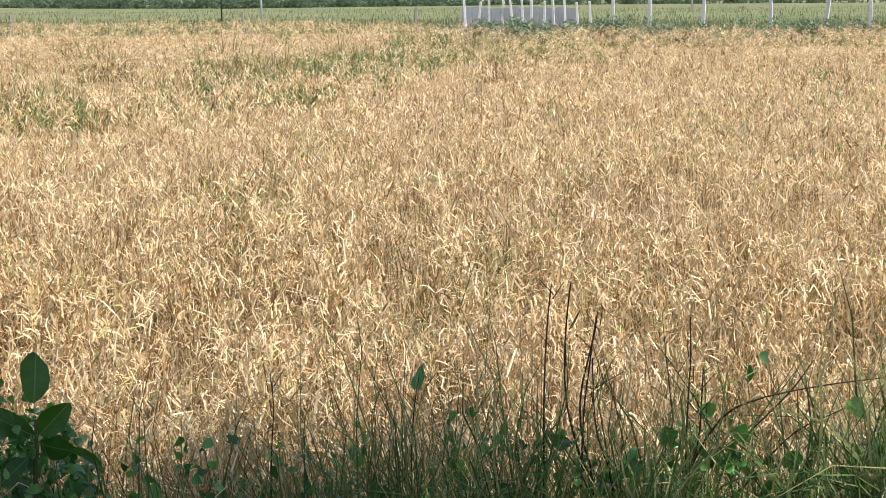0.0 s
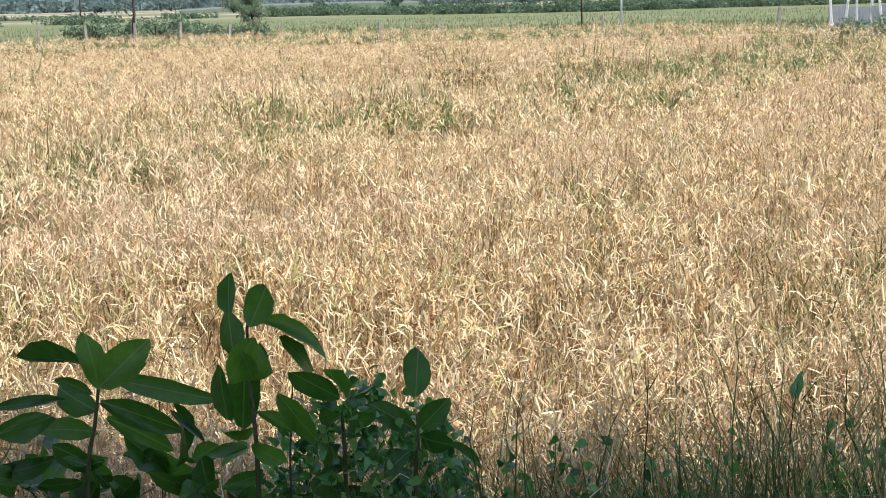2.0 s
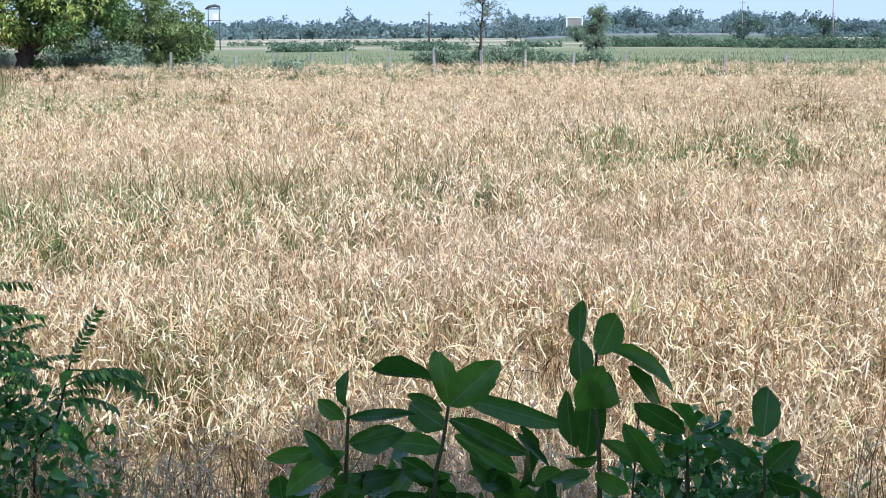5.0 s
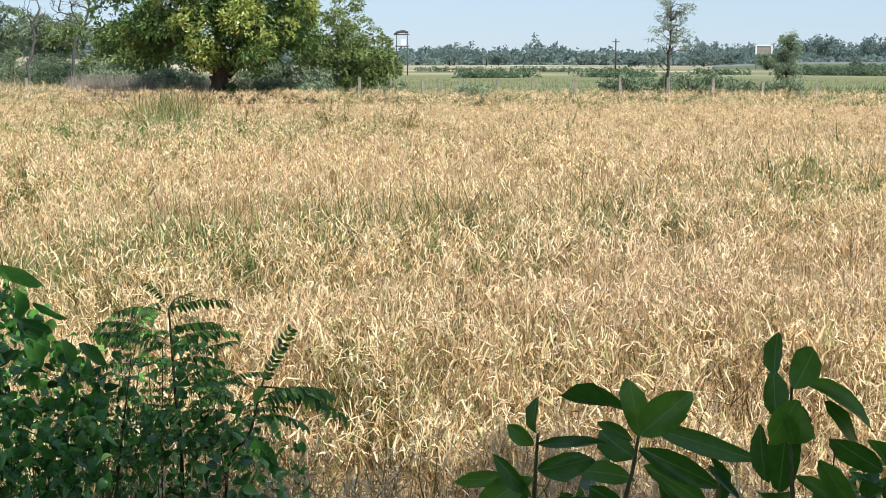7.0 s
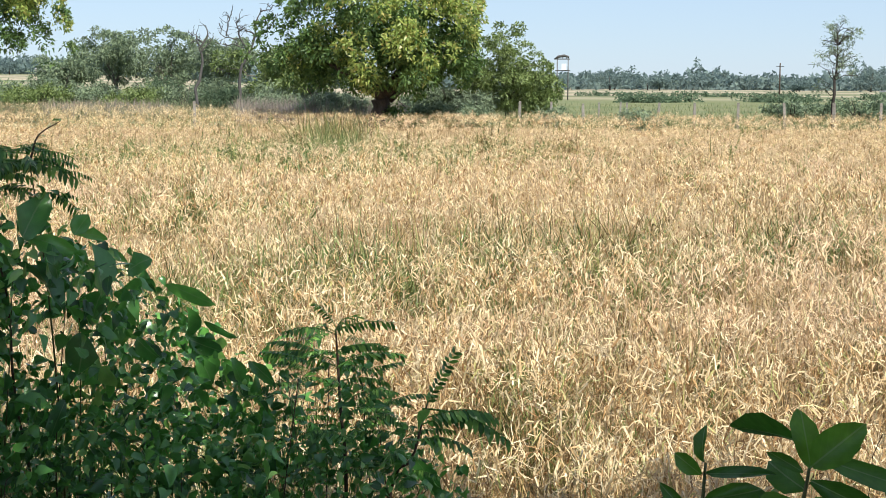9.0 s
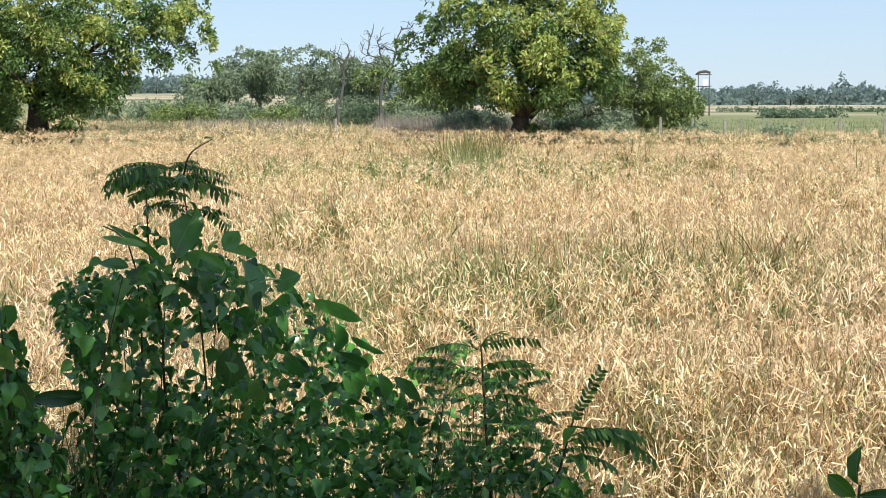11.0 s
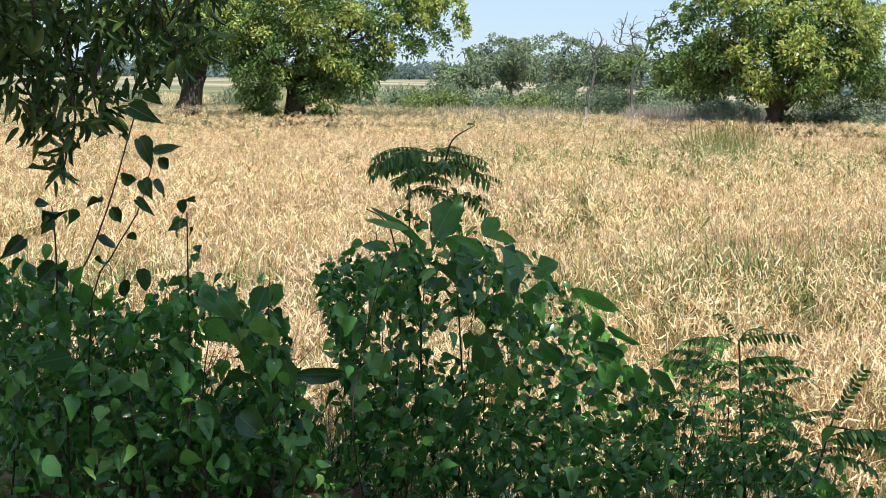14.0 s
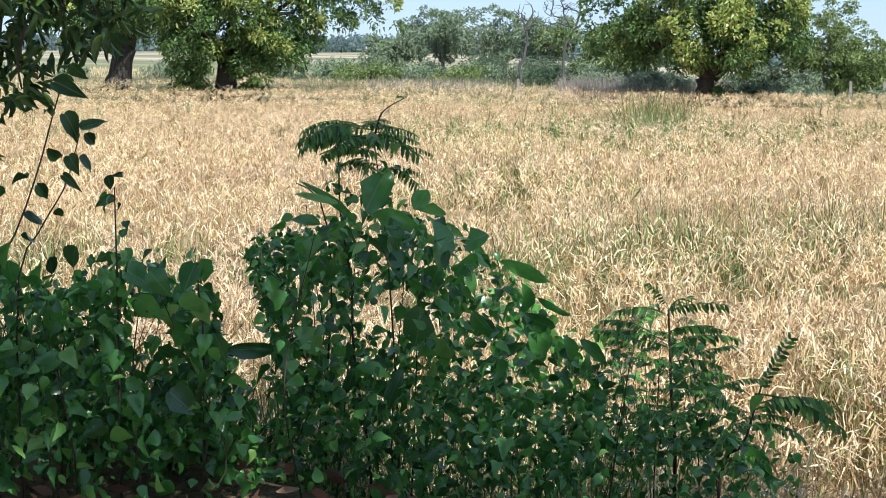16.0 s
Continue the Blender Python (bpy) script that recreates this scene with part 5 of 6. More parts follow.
def leafy_mass(top, outline, d, count, meshes, size, deep, gap=0.0, hang=0.7, name="leaf", single=260, holes=()):
    """Leaves hung through a mound of this outline (az, z), in depth as well, with gaps; past the first few hundred they are joined."""
    xs, zs = [p[0] for p in outline], [p[1] for p in outline]
    made = tries = 0
    heap = Heap()
    while made < count and tries < count * 30:
        tries += 1
        a, z = rng.uniform(min(xs), max(xs)), rng.uniform(min(zs), max(zs))
        if not inside(outline, a, z) or any(inside(h, a, z) for h in holes):
            continue
        if gap and math.sin(a * 2.9 + 1.1) * math.sin(z * 13 + a) > 1 - gap:
            continue
        loose = made < single
        p = spot(a, d + rng.normal(0, deep) + (0 if loose else 0.1), z)
        if p.z < height(p.x, p.y) + 0.03:
            continue
        way = Vector(rng.normal(0, 0.75, 3)) + Vector((0, 0, -hang))
        face = -spot(a, 0.3) + Vector(rng.normal(0, 0.9, 3)) + Vector((0, 0, 0.9))
        s = size * rng.choice([0.4, 0.6, 0.8, 1.0, 1.2, 1.35])
        wide = s * rng.uniform(0.6, 0.85)
        me = meshes[made % len(meshes)]
        if loose:
            put_leaf(top, me, p, way, face, s, wide, name)
        else:
            m3 = np.array(basis(way, face) @ Matrix.Diagonal((wide, s, s)))
            heap.add(LEAF_CO[me.name] @ m3.T + np.array(p - top.location), LEAF_Q)
        made += 1
    if heap.n:
        tagged(part("foliage", heap.mesh("foliage", BROAD_MASS if meshes is ovals else HEART_MASS, True), top), kind="stuff")


def fill_stems(top, outline, d, count, deep, r=0.005):
    """Thin stems that carry the leaves of a mound, from the ground up and out."""
    zs = [p[1] for p in outline]
    for i in range(count):
        for k in range(40):
            a, z = rng.uniform(min(p[0] for p in outline), max(p[0] for p in outline)), rng.uniform(np.mean(zs), max(zs))
            if inside(outline, a, z):
                break
        a0 = a + rng.normal(0, 1.2)
        e = d + rng.normal(0, deep)
        foot = on_ground(a0, e, 0.02)
        tip = spot(a, e + rng.normal(0, 0.05), z)
        mid = (foot + tip) / 2 + Vector(rng.normal(0, 0.09, 3))
        put_stem(top, [foot, mid, tip], r * 0.75, r * 0.3, TWIG if i % 2 else STEM, "stem", 9)


def frond_mesh(seed, pairs=9, leaflet=0.2, mat=None, sag=0.6):
    """A feathered leaf, 1 long: a thin rib with paired drooping leaflets."""
    g = np.random.default_rng(seed)
    s = np.linspace(0, 1, 10)
    rib = np.stack([np.zeros(10), s, 0.10 * np.sin(s * 2.2) - 0.22 * s * s], -1)
    hp = Heap().add(*tube(rib, np.linspace(0.012, 0.004, 10), 4))
    for i in range(pairs):
        f = 0.16 + 0.84 * (i + 0.5) / pairs
        base = np.array([np.interp(f, s, rib[:, k]) for k in range(3)])
        for sd in (-1, 1):
            ln = leaflet * (0.75 + 0.5 * math.sin(f * 2.6)) * g.uniform(0.85, 1.15)
            way = unit(np.array([sd * 1.0, 0.32 + g.normal(0, 0.12), -sag + g.normal(0, 0.25)]))
            k = 5
            t = np.linspace(0, 1, k)[:, None]
            p = base + way * ln * t + np.array([0, 0, -0.25 * ln]) * t * t
            half = ln * 0.18 * np.array([0.25, 0.85, 1.0, 0.75, 0.15])
            side = unit(np.array([-way[1], way[0], 0.15 * g.normal()]))
            hp.add(*ribbons(p[None], half[None], side[None]))
    return hp.mesh("frond", mat or FERN)


fronds = [frond_mesh(i, 12 + i, 0.14) for i in range(4)]
hanging_fronds = [frond_mesh(20 + i, 10 + i, 0.13, None, 0.9) for i in range(4)]
fine_fronds = [frond_mesh(40 + i, 11 + i, 0.13) for i in range(4)]


def put_fronds(top, rows, d, deep=0.08):
    for i, (a, z, b, y, w) in enumerate(rows):
        e = d + rng.normal(0, deep)
        p, q = spot(a, e, z), spot(b, e + rng.normal(0, 0.1), y + 0.02)
        way = q - p
        put_leaf(top, fronds[i % 4], p, way, Vector((0, 0, 1)) + Vector(rng.normal(0, 0.25, 3)) - spot(a, 0.25), way.length, max(w * 2.6, way.length * 0.68), "frond")


# the tall shrub grown over by a climber, with a feathery head
C_OUT = [(55.56, 1.75), (54.90, 1.78), (53.93, 1.84), (52.95, 1.87), (52.07, 1.85), (51.19, 1.86), (49.82, 1.86), (48.64, 1.81), (47.55, 1.75), (46.85, 1.67), (46.06, 1.59), (45.16, 1.51), (44.56, 1.43), (43.95, 1.30), (43.34, 1.18), (42.99, 0.94), (55.07, 0.92), (54.98, 1.13), (54.88, 1.30), (55.09, 1.50), (55.44, 1.62)]
C_HOLES = [[(51.85, 1.55), (51.1, 1.58), (50.2, 1.55), (50.25, 1.44), (50.9, 1.40), (51.7, 1.45)], [(45.82, 1.40), (45.04, 1.41), (44.81, 1.23), (45.79, 1.24)]]
shrub = thing("climber_shrub", on_ground(51.0, 5.9), "shaded shrub under a heart-leaved climber with a feathery head", "shrub")
rooted([(51.41, 0.94), (51.98, 1.33), (52.07, 1.62), (52.45, 1.86), (52.50, 2.12)], 5.9, shrub, 0.006, 0.0025, TWIG)
rooted([(52.98, 0.95), (52.96, 1.21), (52.74, 1.62), (53.11, 1.90), (53.98, 1.97)], 5.9, shrub, 0.005, 0.002, TWIG)
rooted([(50.4, 0.95), (50.6, 1.4), (50.9, 1.8), (51.3, 2.13)], 5.9, shrub, 0.005, 0.002, STEM)
fill_stems(shrub, C_OUT, 5.9, 9, 0.22)
set_leaves(shrub, [(51.48, 1.87, 50.77, 2.03, 0.105), (51.97, 1.85, 53.85, 2.00, 0.036), (52.52, 1.92, 53.97, 1.96, 0.039), (49.90, 1.89, 49.52, 1.96, 0.070), (49.82, 1.89, 48.76, 1.88, 0.031), (49.77, 1.83, 51.34, 1.87, 0.070), (50.70, 1.86, 50.47, 1.75, 0.051), (49.39, 1.87, 48.50, 1.72, 0.117), (48.14, 1.75, 47.46, 1.81, 0.089), (52.94, 1.79, 54.11, 1.65, 0.097), (52.50, 1.69, 53.64, 1.71, 0.086), (51.77, 1.79, 49.91, 1.69, 0.113), (49.74, 1.55, 49.95, 1.41, 0.117), (48.91, 1.69, 49.58, 1.57, 0.097), (53.90, 1.49, 53.15, 1.40, 0.082), (54.78, 1.45, 53.99, 1.35, 0.089)], 5.72, ovals_heart, 0.04, 0.4, 0.95)
set_leaves(shrub, [(46.86, 1.72, 45.18, 1.64, 0.066), (46.17, 1.65, 45.74, 1.54, 0.070), (45.57, 1.59, 44.37, 1.51, 0.054), (46.05, 1.53, 44.90, 1.47, 0.077), (45.84, 1.47, 45.31, 1.37, 0.070), (44.67, 1.45, 44.14, 1.37, 0.058), (44.08, 1.44, 43.21, 1.37, 0.054), (54.65, 1.41, 56.33, 1.40, 0.066), (52.02, 1.34, 52.21, 1.22, 0.097), (52.12, 1.33, 50.86, 1.36, 0.058), (51.52, 1.30, 50.64, 1.24, 0.058), (53.14, 1.85, 54.12, 1.87, 0.050), (52.26, 1.85, 53.14, 1.79, 0.077), (48.98, 1.46, 48.37, 1.36, 0.085), (50.34, 1.34, 50.92, 1.22, 0.077), (47.81, 1.54, 47.01, 1.44, 0.077)], 5.7, ovals_heart, 0.04, 0.55, 0.85)
leafy_mass(shrub, C_OUT, 5.85, 1900, hearts, 0.052, 0.24, 0.12, holes=C_HOLES)
leafy_mass(shrub, [(55.68, 1.76), (55.10, 1.80), (54.12, 1.78), (54.11, 1.50), (54.89, 1.46), (55.38, 1.58)], 5.8, 420, hearts, 0.026, 0.12, 0.1)
head_at = spot(51.6, 5.9, 2.12)
put_stem(shrub, [spot(a, 5.9, z) for a, z in [(51.26, 2.14), (50.99, 2.22), (50.25, 2.27)]], 0.004, 0.0015, TWIG)
for i in range(48):
    th = i * 2.4 + rng.normal(0, 0.3)
    low = i % 5 > 2
    ln = rng.uniform(0.1, 0.3) * (0.8 if low else 1.0)
    root = head_at + Vector((rng.normal(0, 0.05), rng.normal(0, 0.05), (-0.055 if low else 0.01) + rng.normal(0, 0.028)))
    put_leaf(shrub, hanging_fronds[i % 4], root, (math.cos(th), math.sin(th), rng.uniform(-0.15, 0.22)), Vector((0, 0, 1)) + Vector(rng.normal(0, 0.3, 3)), ln, ln * rng.uniform(0.7, 1.0), "frond")
leafy_mass(shrub, [(53.2, 1.84), (52.6, 2.02), (51.6, 2.1), (50.4, 2.08), (49.9, 1.95), (50.2, 1.84)], 5.88, 60, hearts, 0.04, 0.06, 0.0, 0.4)
leafy_mass(shrub, C_OUT, 5.75, 700, hearts, 0.034, 0.28, 0.2, 0.3, "leaf", 120, C_HOLES)
for i, (a, z) in enumerate([(51.26, 2.14), (50.99, 2.22), (50.25, 2.27)][1:]):
    put_leaf(shrub, hearts[i], spot(a, 5.9, z), (rng.normal(), rng.normal(), 0.2), (0, 0, 1), 0.035, 0.025)

# feathery plants beside it
D_OUT = [(44.05, 1.34), (43.30, 1.44), (42.35, 1.50), (41.22, 1.55), (40.45, 1.51), (39.86, 1.45), (39.45, 1.36), (38.65, 1.22), (38.23, 1.08), (38.20, 0.97), (43.77, 0.94)]
feather = thing("feathery_shrub", on_ground(41.3, 5.9), "low shrub with feathered green leaves at the rice's edge", "shrub", "feathery shrubs")
put_fronds(rooted([(40.71, 0.96), (40.90, 1.23), (40.99, 1.41), (41.06, 1.53)], 5.9, feather, 0.008, 0.003, TWIG), [(41.09, 1.51, 39.17, 1.55, 0.044), (40.99, 1.40, 38.83, 1.44, 0.044), (41.17, 1.51, 42.78, 1.54, 0.044), (41.14, 1.42, 43.30, 1.44, 0.044), (41.05, 1.35, 43.19, 1.37, 0.044), (41.04, 1.53, 41.74, 1.63, 0.040), (41.00, 1.45, 39.39, 1.48, 0.044), (40.96, 1.33, 39.25, 1.33, 0.044), (41.09, 1.51, 40.47, 1.61, 0.036)], 5.9)
fill_stems(feather, D_OUT, 5.9, 9, 0.2)
leafy_mass(feather, D_OUT, 5.95, 300, hearts, 0.04, 0.22, 0.25, 0.3)
for i in range(150):
    a, z = rng.uniform(38.4, 43.8), rng.uniform(0.95, 1.5)
    if inside(D_OUT, a, z):
        ln = rng.uniform(0.09, 0.19)
        th = rng.uniform(0, 2 * math.pi)
        put_leaf(feather, fine_fronds[i % 4], spot(a, 5.85 + rng.normal(0, 0.15), z), (math.cos(th), math.sin(th), rng.uniform(0.0, 0.5)), Vector((0, 0, 1)) + Vector(rng.normal(0, 0.3, 3)), ln, ln * 0.8, "frond")
feather2 = thing("feathery_shrub", on_ground(38.9, 5.85), "dark feathery sprig arching over the rice's edge", "shrub", "feathery shrubs")
put_fronds(rooted([(39.20, 0.89), (38.39, 1.07), (38.02, 1.21), (37.77, 1.29)], 5.85, feather2, 0.007, 0.003, TWIG), [(38.01, 1.23, 36.93, 1.43, 0.036), (38.05, 1.23, 34.87, 1.14, 0.040), (38.13, 1.21, 35.65, 1.23, 0.036), (38.25, 1.23, 39.18, 1.28, 0.036), (38.38, 1.13, 36.32, 1.08, 0.032), (38.58, 1.07, 40.14, 1.10, 0.036), (38.18, 1.15, 35.42, 1.18, 0.036)], 5.85)
set_leaves(feather2, [(38.39, 1.08, 37.38, 0.95, 0.059), (37.77, 1.26, 38.37, 1.18, 0.043)], 5.8, ovals_heart, 0.03, 0.3)

# the heart-leaved thicket and its climbers
L_OUT = [(66.99, 1.81), (65.54, 1.77), (64.62, 1.75), (63.52, 1.70), (62.58, 1.66), (61.64, 1.67), (60.68, 1.72), (59.73, 1.74), (58.77, 1.71), (58.00, 1.65), (57.22, 1.62), (56.74, 1.55), (56.60, 1.45), (56.05, 1.36), (55.66, 1.24), (55.06, 1.00), (67.14, 1.04)]
L_HOLES = [[(59.93, 1.57), (58.39, 1.55), (58.20, 1.38), (59.75, 1.38)], [(64.46, 1.62), (63.53, 1.61), (63.54, 1.51), (64.47, 1.53)]]
thicket = thing("heart_leaved_thicket", on_ground(61.5, 5.6), "dense shaded thicket of heart-shaped dark green leaves", "shrub")
fill_stems(thicket, L_OUT, 5.6, 14, 0.25)
leafy_mass(thicket, L_OUT, 5.65, 2500, hearts, 0.058, 0.26, 0.08, holes=L_HOLES)
leafy_mass(thicket, L_OUT, 5.55, 900, hearts, 0.04, 0.24, 0.2, 0.3, "leaf", 60, L_HOLES)
set_leaves(thicket, [(57.41, 1.76, 57.87, 1.68, 0.080), (57.25, 1.77, 56.98, 1.69, 0.066), (57.56, 1.77, 57.60, 1.81, 0.037), (59.71, 1.73, 58.85, 1.69, 0.084), (59.04, 1.73, 58.33, 1.65, 0.084), (57.70, 1.66, 57.41, 1.58, 0.073), (57.31, 1.63, 56.82, 1.55, 0.066), (59.43, 1.64, 58.57, 1.58, 0.091), (61.62, 1.68, 60.96, 1.59, 0.084), (65.16, 1.74, 65.54, 1.65, 0.102), (64.62, 1.67, 63.88, 1.59, 0.091), (58.76, 1.47, 57.80, 1.41, 0.091), (62.29, 1.61, 61.82, 1.51, 0.091), (63.89, 1.52, 65.20, 1.49, 0.095), (56.82, 1.51, 56.43, 1.41, 0.066), (58.38, 1.36, 57.41, 1.28, 0.095)], 5.4, hearts, 0.06, 0.45)
climber = thing("climbing_vine", on_ground(63.3, 5.6), "thin vine shoots rising above the thicket, heart leaves coloured dark as in shade", "vine")
shoot = rooted([(64.08, 1.64), (63.21, 1.87), (62.54, 2.05), (61.86, 2.28), (61.42, 2.38)], 5.55, climber, 0.0042, 0.002, TWIG)
rooted([(63.33, 1.66), (62.46, 1.86), (61.70, 1.99), (61.18, 2.16)], 5.55, climber, 0.0038, 0.0018, TWIG)
rooted([(60.03, 1.61), (60.05, 1.79), (60.07, 1.99)], 5.5, climber, 0.005, 0.002, TWIG)
rooted([(57.17, 1.50), (57.31, 1.65), (57.27, 1.76)], 5.5, climber, 0.005, 0.002, TWIG)
rooted([(64.42, 1.70), (64.44, 1.88), (64.55, 2.01)], 5.5, climber, 0.005, 0.002, TWIG)
set_leaves(shoot, [(61.42, 2.39, 60.86, 2.33, 0.064), (62.02, 2.33, 60.98, 2.28, 0.075), (62.10, 2.26, 62.26, 2.21, 0.041), (61.71, 2.23, 61.17, 2.15, 0.079), (61.21, 2.18, 60.30, 2.22, 0.049), (61.06, 2.16, 60.63, 2.12, 0.052), (62.25, 2.12, 61.65, 2.07, 0.056), (61.59, 2.09, 61.30, 2.04, 0.067), (61.22, 2.09, 60.71, 2.05, 0.056), (62.87, 2.02, 63.43, 2.02, 0.037), (62.63, 2.00, 62.21, 1.95, 0.056), (61.79, 2.03, 61.26, 1.99, 0.041), (60.28, 2.03, 60.11, 1.98, 0.047), (60.00, 1.95, 60.81, 1.93, 0.049)], 5.52, shaded_hearts, 0.03, 0.6, 0.85)
set_leaves(shoot, [(62.88, 1.92, 62.63, 1.86, 0.075), (65.09, 2.01, 64.61, 2.02, 0.049), (64.85, 2.00, 64.16, 1.97, 0.075), (64.55, 1.97, 64.88, 1.92, 0.056), (61.98, 1.92, 61.76, 1.89, 0.049), (63.00, 1.85, 62.82, 1.80, 0.049), (65.42, 1.91, 66.16, 1.85, 0.067), (64.42, 1.82, 65.17, 1.76, 0.090), (64.33, 1.81, 64.06, 1.75, 0.064), (61.39, 1.80, 61.63, 1.72, 0.086), (59.80, 2.03, 60.09, 2.03, 0.026), (60.00, 1.93, 59.90, 1.90, 0.022), (62.28, 1.76, 62.01, 1.70, 0.067)], 5.52, shaded_hearts, 0.03, 0.6, 0.85)
leafy_mass(climber, [(64.9, 1.75), (63.6, 1.75), (63.9, 2.05), (64.6, 2.05)], 5.5, 9, hearts, 0.07, 0.05)
leafy_mass(climber, [(60.5, 1.7), (59.3, 1.7), (59.6, 1.98), (60.4, 1.98)], 5.5, 10, hearts, 0.05, 0.05)

# dry stalks and small climbers where the bank meets the rice
for i, (pts, r) in enumerate((([(-3.62, 0.94), (-3.62, 1.25), (-3.71, 1.44), (-3.86, 1.57)], 0.0055), ([(-5.37, 0.94), (-4.76, 1.10), (-4.35, 1.26), (-4.38, 1.45), (-4.52, 1.58)], 0.006), ([(-5.41, 0.94), (-4.96, 1.13), (-4.90, 1.26), (-5.32, 1.41), (-5.46, 1.50)], 0.006), ([(-8.43, 0.95), (-8.97, 1.12), (-9.11, 1.34)], 0.006), ([(-8.58, 1.14), (-8.67, 1.35), (-8.64, 1.48)], 0.0045), ([(-4.96, 1.10), (-5.23, 1.35), (-5.41, 1.48)], 0.005), ([(1.06, 0.98), (0.96, 1.18), (0.74, 1.31)], 0.004), ([(-6.06, 0.94), (-5.45, 1.15), (-5.29, 1.35)], 0.005), ([(6.01, 0.95), (5.85, 1.21), (5.94, 1.32)], 0.004))):
    stalk = thing("dry_stalk", on_ground(pts[0][0], 4.7), "thin bare dark stalk at the rice's edge", "stalk", "dry stalks")
    rooted(pts, 4.7, stalk, r * 0.7, r * 0.35, TWIG)
    for j in range(3):
        a, z = pts[-1][0] + rng.normal(0, 0.1), pts[-1][1] - rng.uniform(0.02, 0.25)
        put_stem(stalk, [spot(a, 4.7, z), spot(a + rng.normal(0, 0.4), 4.7, z + 0.05)], 0.0018, 0.001, TWIG, "side_twig", 4)
trailer = thing("trailing_climber", on_ground(-9.5, 4.7), "sparse trailing climber with small heart leaves and dry twigs", "vine")
put_stem(trailer, [spot(a, 4.7, z) for a, z in [(-8.42, 0.99), (-9.64, 1.18), (-10.96, 1.25), (-13.21, 1.30), (-15.16, 1.33)]], 0.0040, 0.0015, TWIG)
put_stem(trailer, [spot(a, 4.7, z) for a, z in [(-10.28, 0.96), (-12.14, 1.15), (-13.98, 1.24)]], 0.0032, 0.0015, TWIG)
put_stem(trailer, [spot(a, 4.7, z) for a, z in [(-10.80, 1.16), (-12.09, 1.28), (-12.81, 1.37)]], 0.0024, 0.0015, TWIG)
set_leaves(trailer, [(-11.01, 1.40, -11.34, 1.37, 0.041), (-9.20, 1.22, -9.41, 1.17, 0.054), (-14.07, 1.27, -14.51, 1.23, 0.054), (-8.94, 1.04, -9.07, 0.98, 0.063), (0.87, 1.25, 0.74, 1.33, 0.041), (-10.64, 1.36, -10.76, 1.28, 0.022), (-8.19, 1.15, -7.71, 1.10, 0.057), (-6.93, 1.10, -6.35, 1.05, 0.054), (-1.98, 0.99, -2.48, 0.94, 0.063), (-0.98, 0.99, -0.38, 0.94, 0.073), (-4.56, 1.08, -3.57, 1.09, 0.054), (-10.21, 1.18, -10.81, 1.13, 0.054), (-10.05, 1.09, -9.48, 1.04, 0.057), (-12.53, 1.10, -11.98, 1.05, 0.047), (14.09, 1.03, 14.86, 1.00, 0.073), (10.29, 1.02, 9.92, 0.97, 0.047), (1.82, 0.98, 2.42, 0.94, 0.057)], 4.7, hearts, 0.06, 0.3)
leafy_mass(trailer, [(-5.5, 0.88), (-6.5, 1.06), (-9.5, 1.13), (-12, 1.06), (-16.5, 1.15), (-17, 0.88)], 4.72, 420, hearts, 0.04, 0.18, 0.3)
fill_stems(trailer, [(-6.5, 0.9), (-6.5, 1.12), (-9.5, 1.25), (-12, 1.2), (-16.5, 1.25), (-17, 0.9)], 4.72, 14, 0.12, 0.003)
creeper = thing("creeper_mound", on_ground(15.5, 4.75), "tangled low mound of small green creeper leaves", "creeper")
fill_stems(creeper, [(19.5, 0.9), (18.2, 1.2), (16.3, 1.32), (13.5, 1.2), (11.8, 0.9)], 4.75, 14, 0.12, 0.003)
leafy_mass(creeper, [(20.5, 0.8), (18.6, 1.16), (16.3, 1.29), (14.2, 1.22), (12.5, 1.1), (11.0, 0.8)], 4.75, 1500, hearts, 0.038, 0.16, 0.04, 0.2)
low = thing("low_herb_patch", on_ground(28.0, 4.7), "low shaded herbs with oval leaves at the plants' feet", "herbs")
leafy_mass(low, [(33.5, 0.75), (31.5, 1.12), (27.5, 1.2), (23.5, 1.17), (20.0, 1.1), (19.0, 0.75)], 4.7, 230, ovals, 0.085, 0.15, 0.15, 0.2)
fill_stems(low, [(33.5, 0.8), (31.5, 1.1), (27.5, 1.15), (23.5, 1.1), (20.0, 0.8)], 4.7, 14, 0.12, 0.003)
for k, (edge, label) in enumerate((([(11.5, 0.8), (11.0, 1.08), (8.0, 1.12), (5.0, 1.06), (2.5, 1.12), (1.5, 0.8)], "low green herbs in the shade of the bank"), ([(1.0, 0.8), (0.0, 1.14), (-2.5, 1.1), (-5.0, 1.13), (-7.0, 0.8)], "low bluish-green herbs at the rice's edge"))):
    herbs = thing("low_herb_patch", on_ground(np.mean([p[0] for p in edge]), 4.75), label, "herbs")
    leafy_mass(herbs, edge, 4.75, 260, hearts, 0.034, 0.14, 0.45, 0.1)
    fill_stems(herbs, edge, 4.75, 5, 0.12, 0.003)
under_c = thing("low_herb_patch", on_ground(47.0, 5.6), "low shaded herbs under the climber shrub", "herbs")
leafy_mass(under_c, [(55.0, 0.5), (54.8, 1.22), (51.0, 1.28), (45.0, 1.3), (40.5, 1.2), (36.5, 1.05), (36.0, 0.5)], 5.7, 2500, hearts, 0.043, 0.28, 0.08, 0.3)
fill_stems(under_c, [(57.5, 0.5), (57.0, 1.2), (45.0, 1.2), (36.5, 1.05), (36.0, 0.5)], 5.6, 18, 0.2, 0.003)


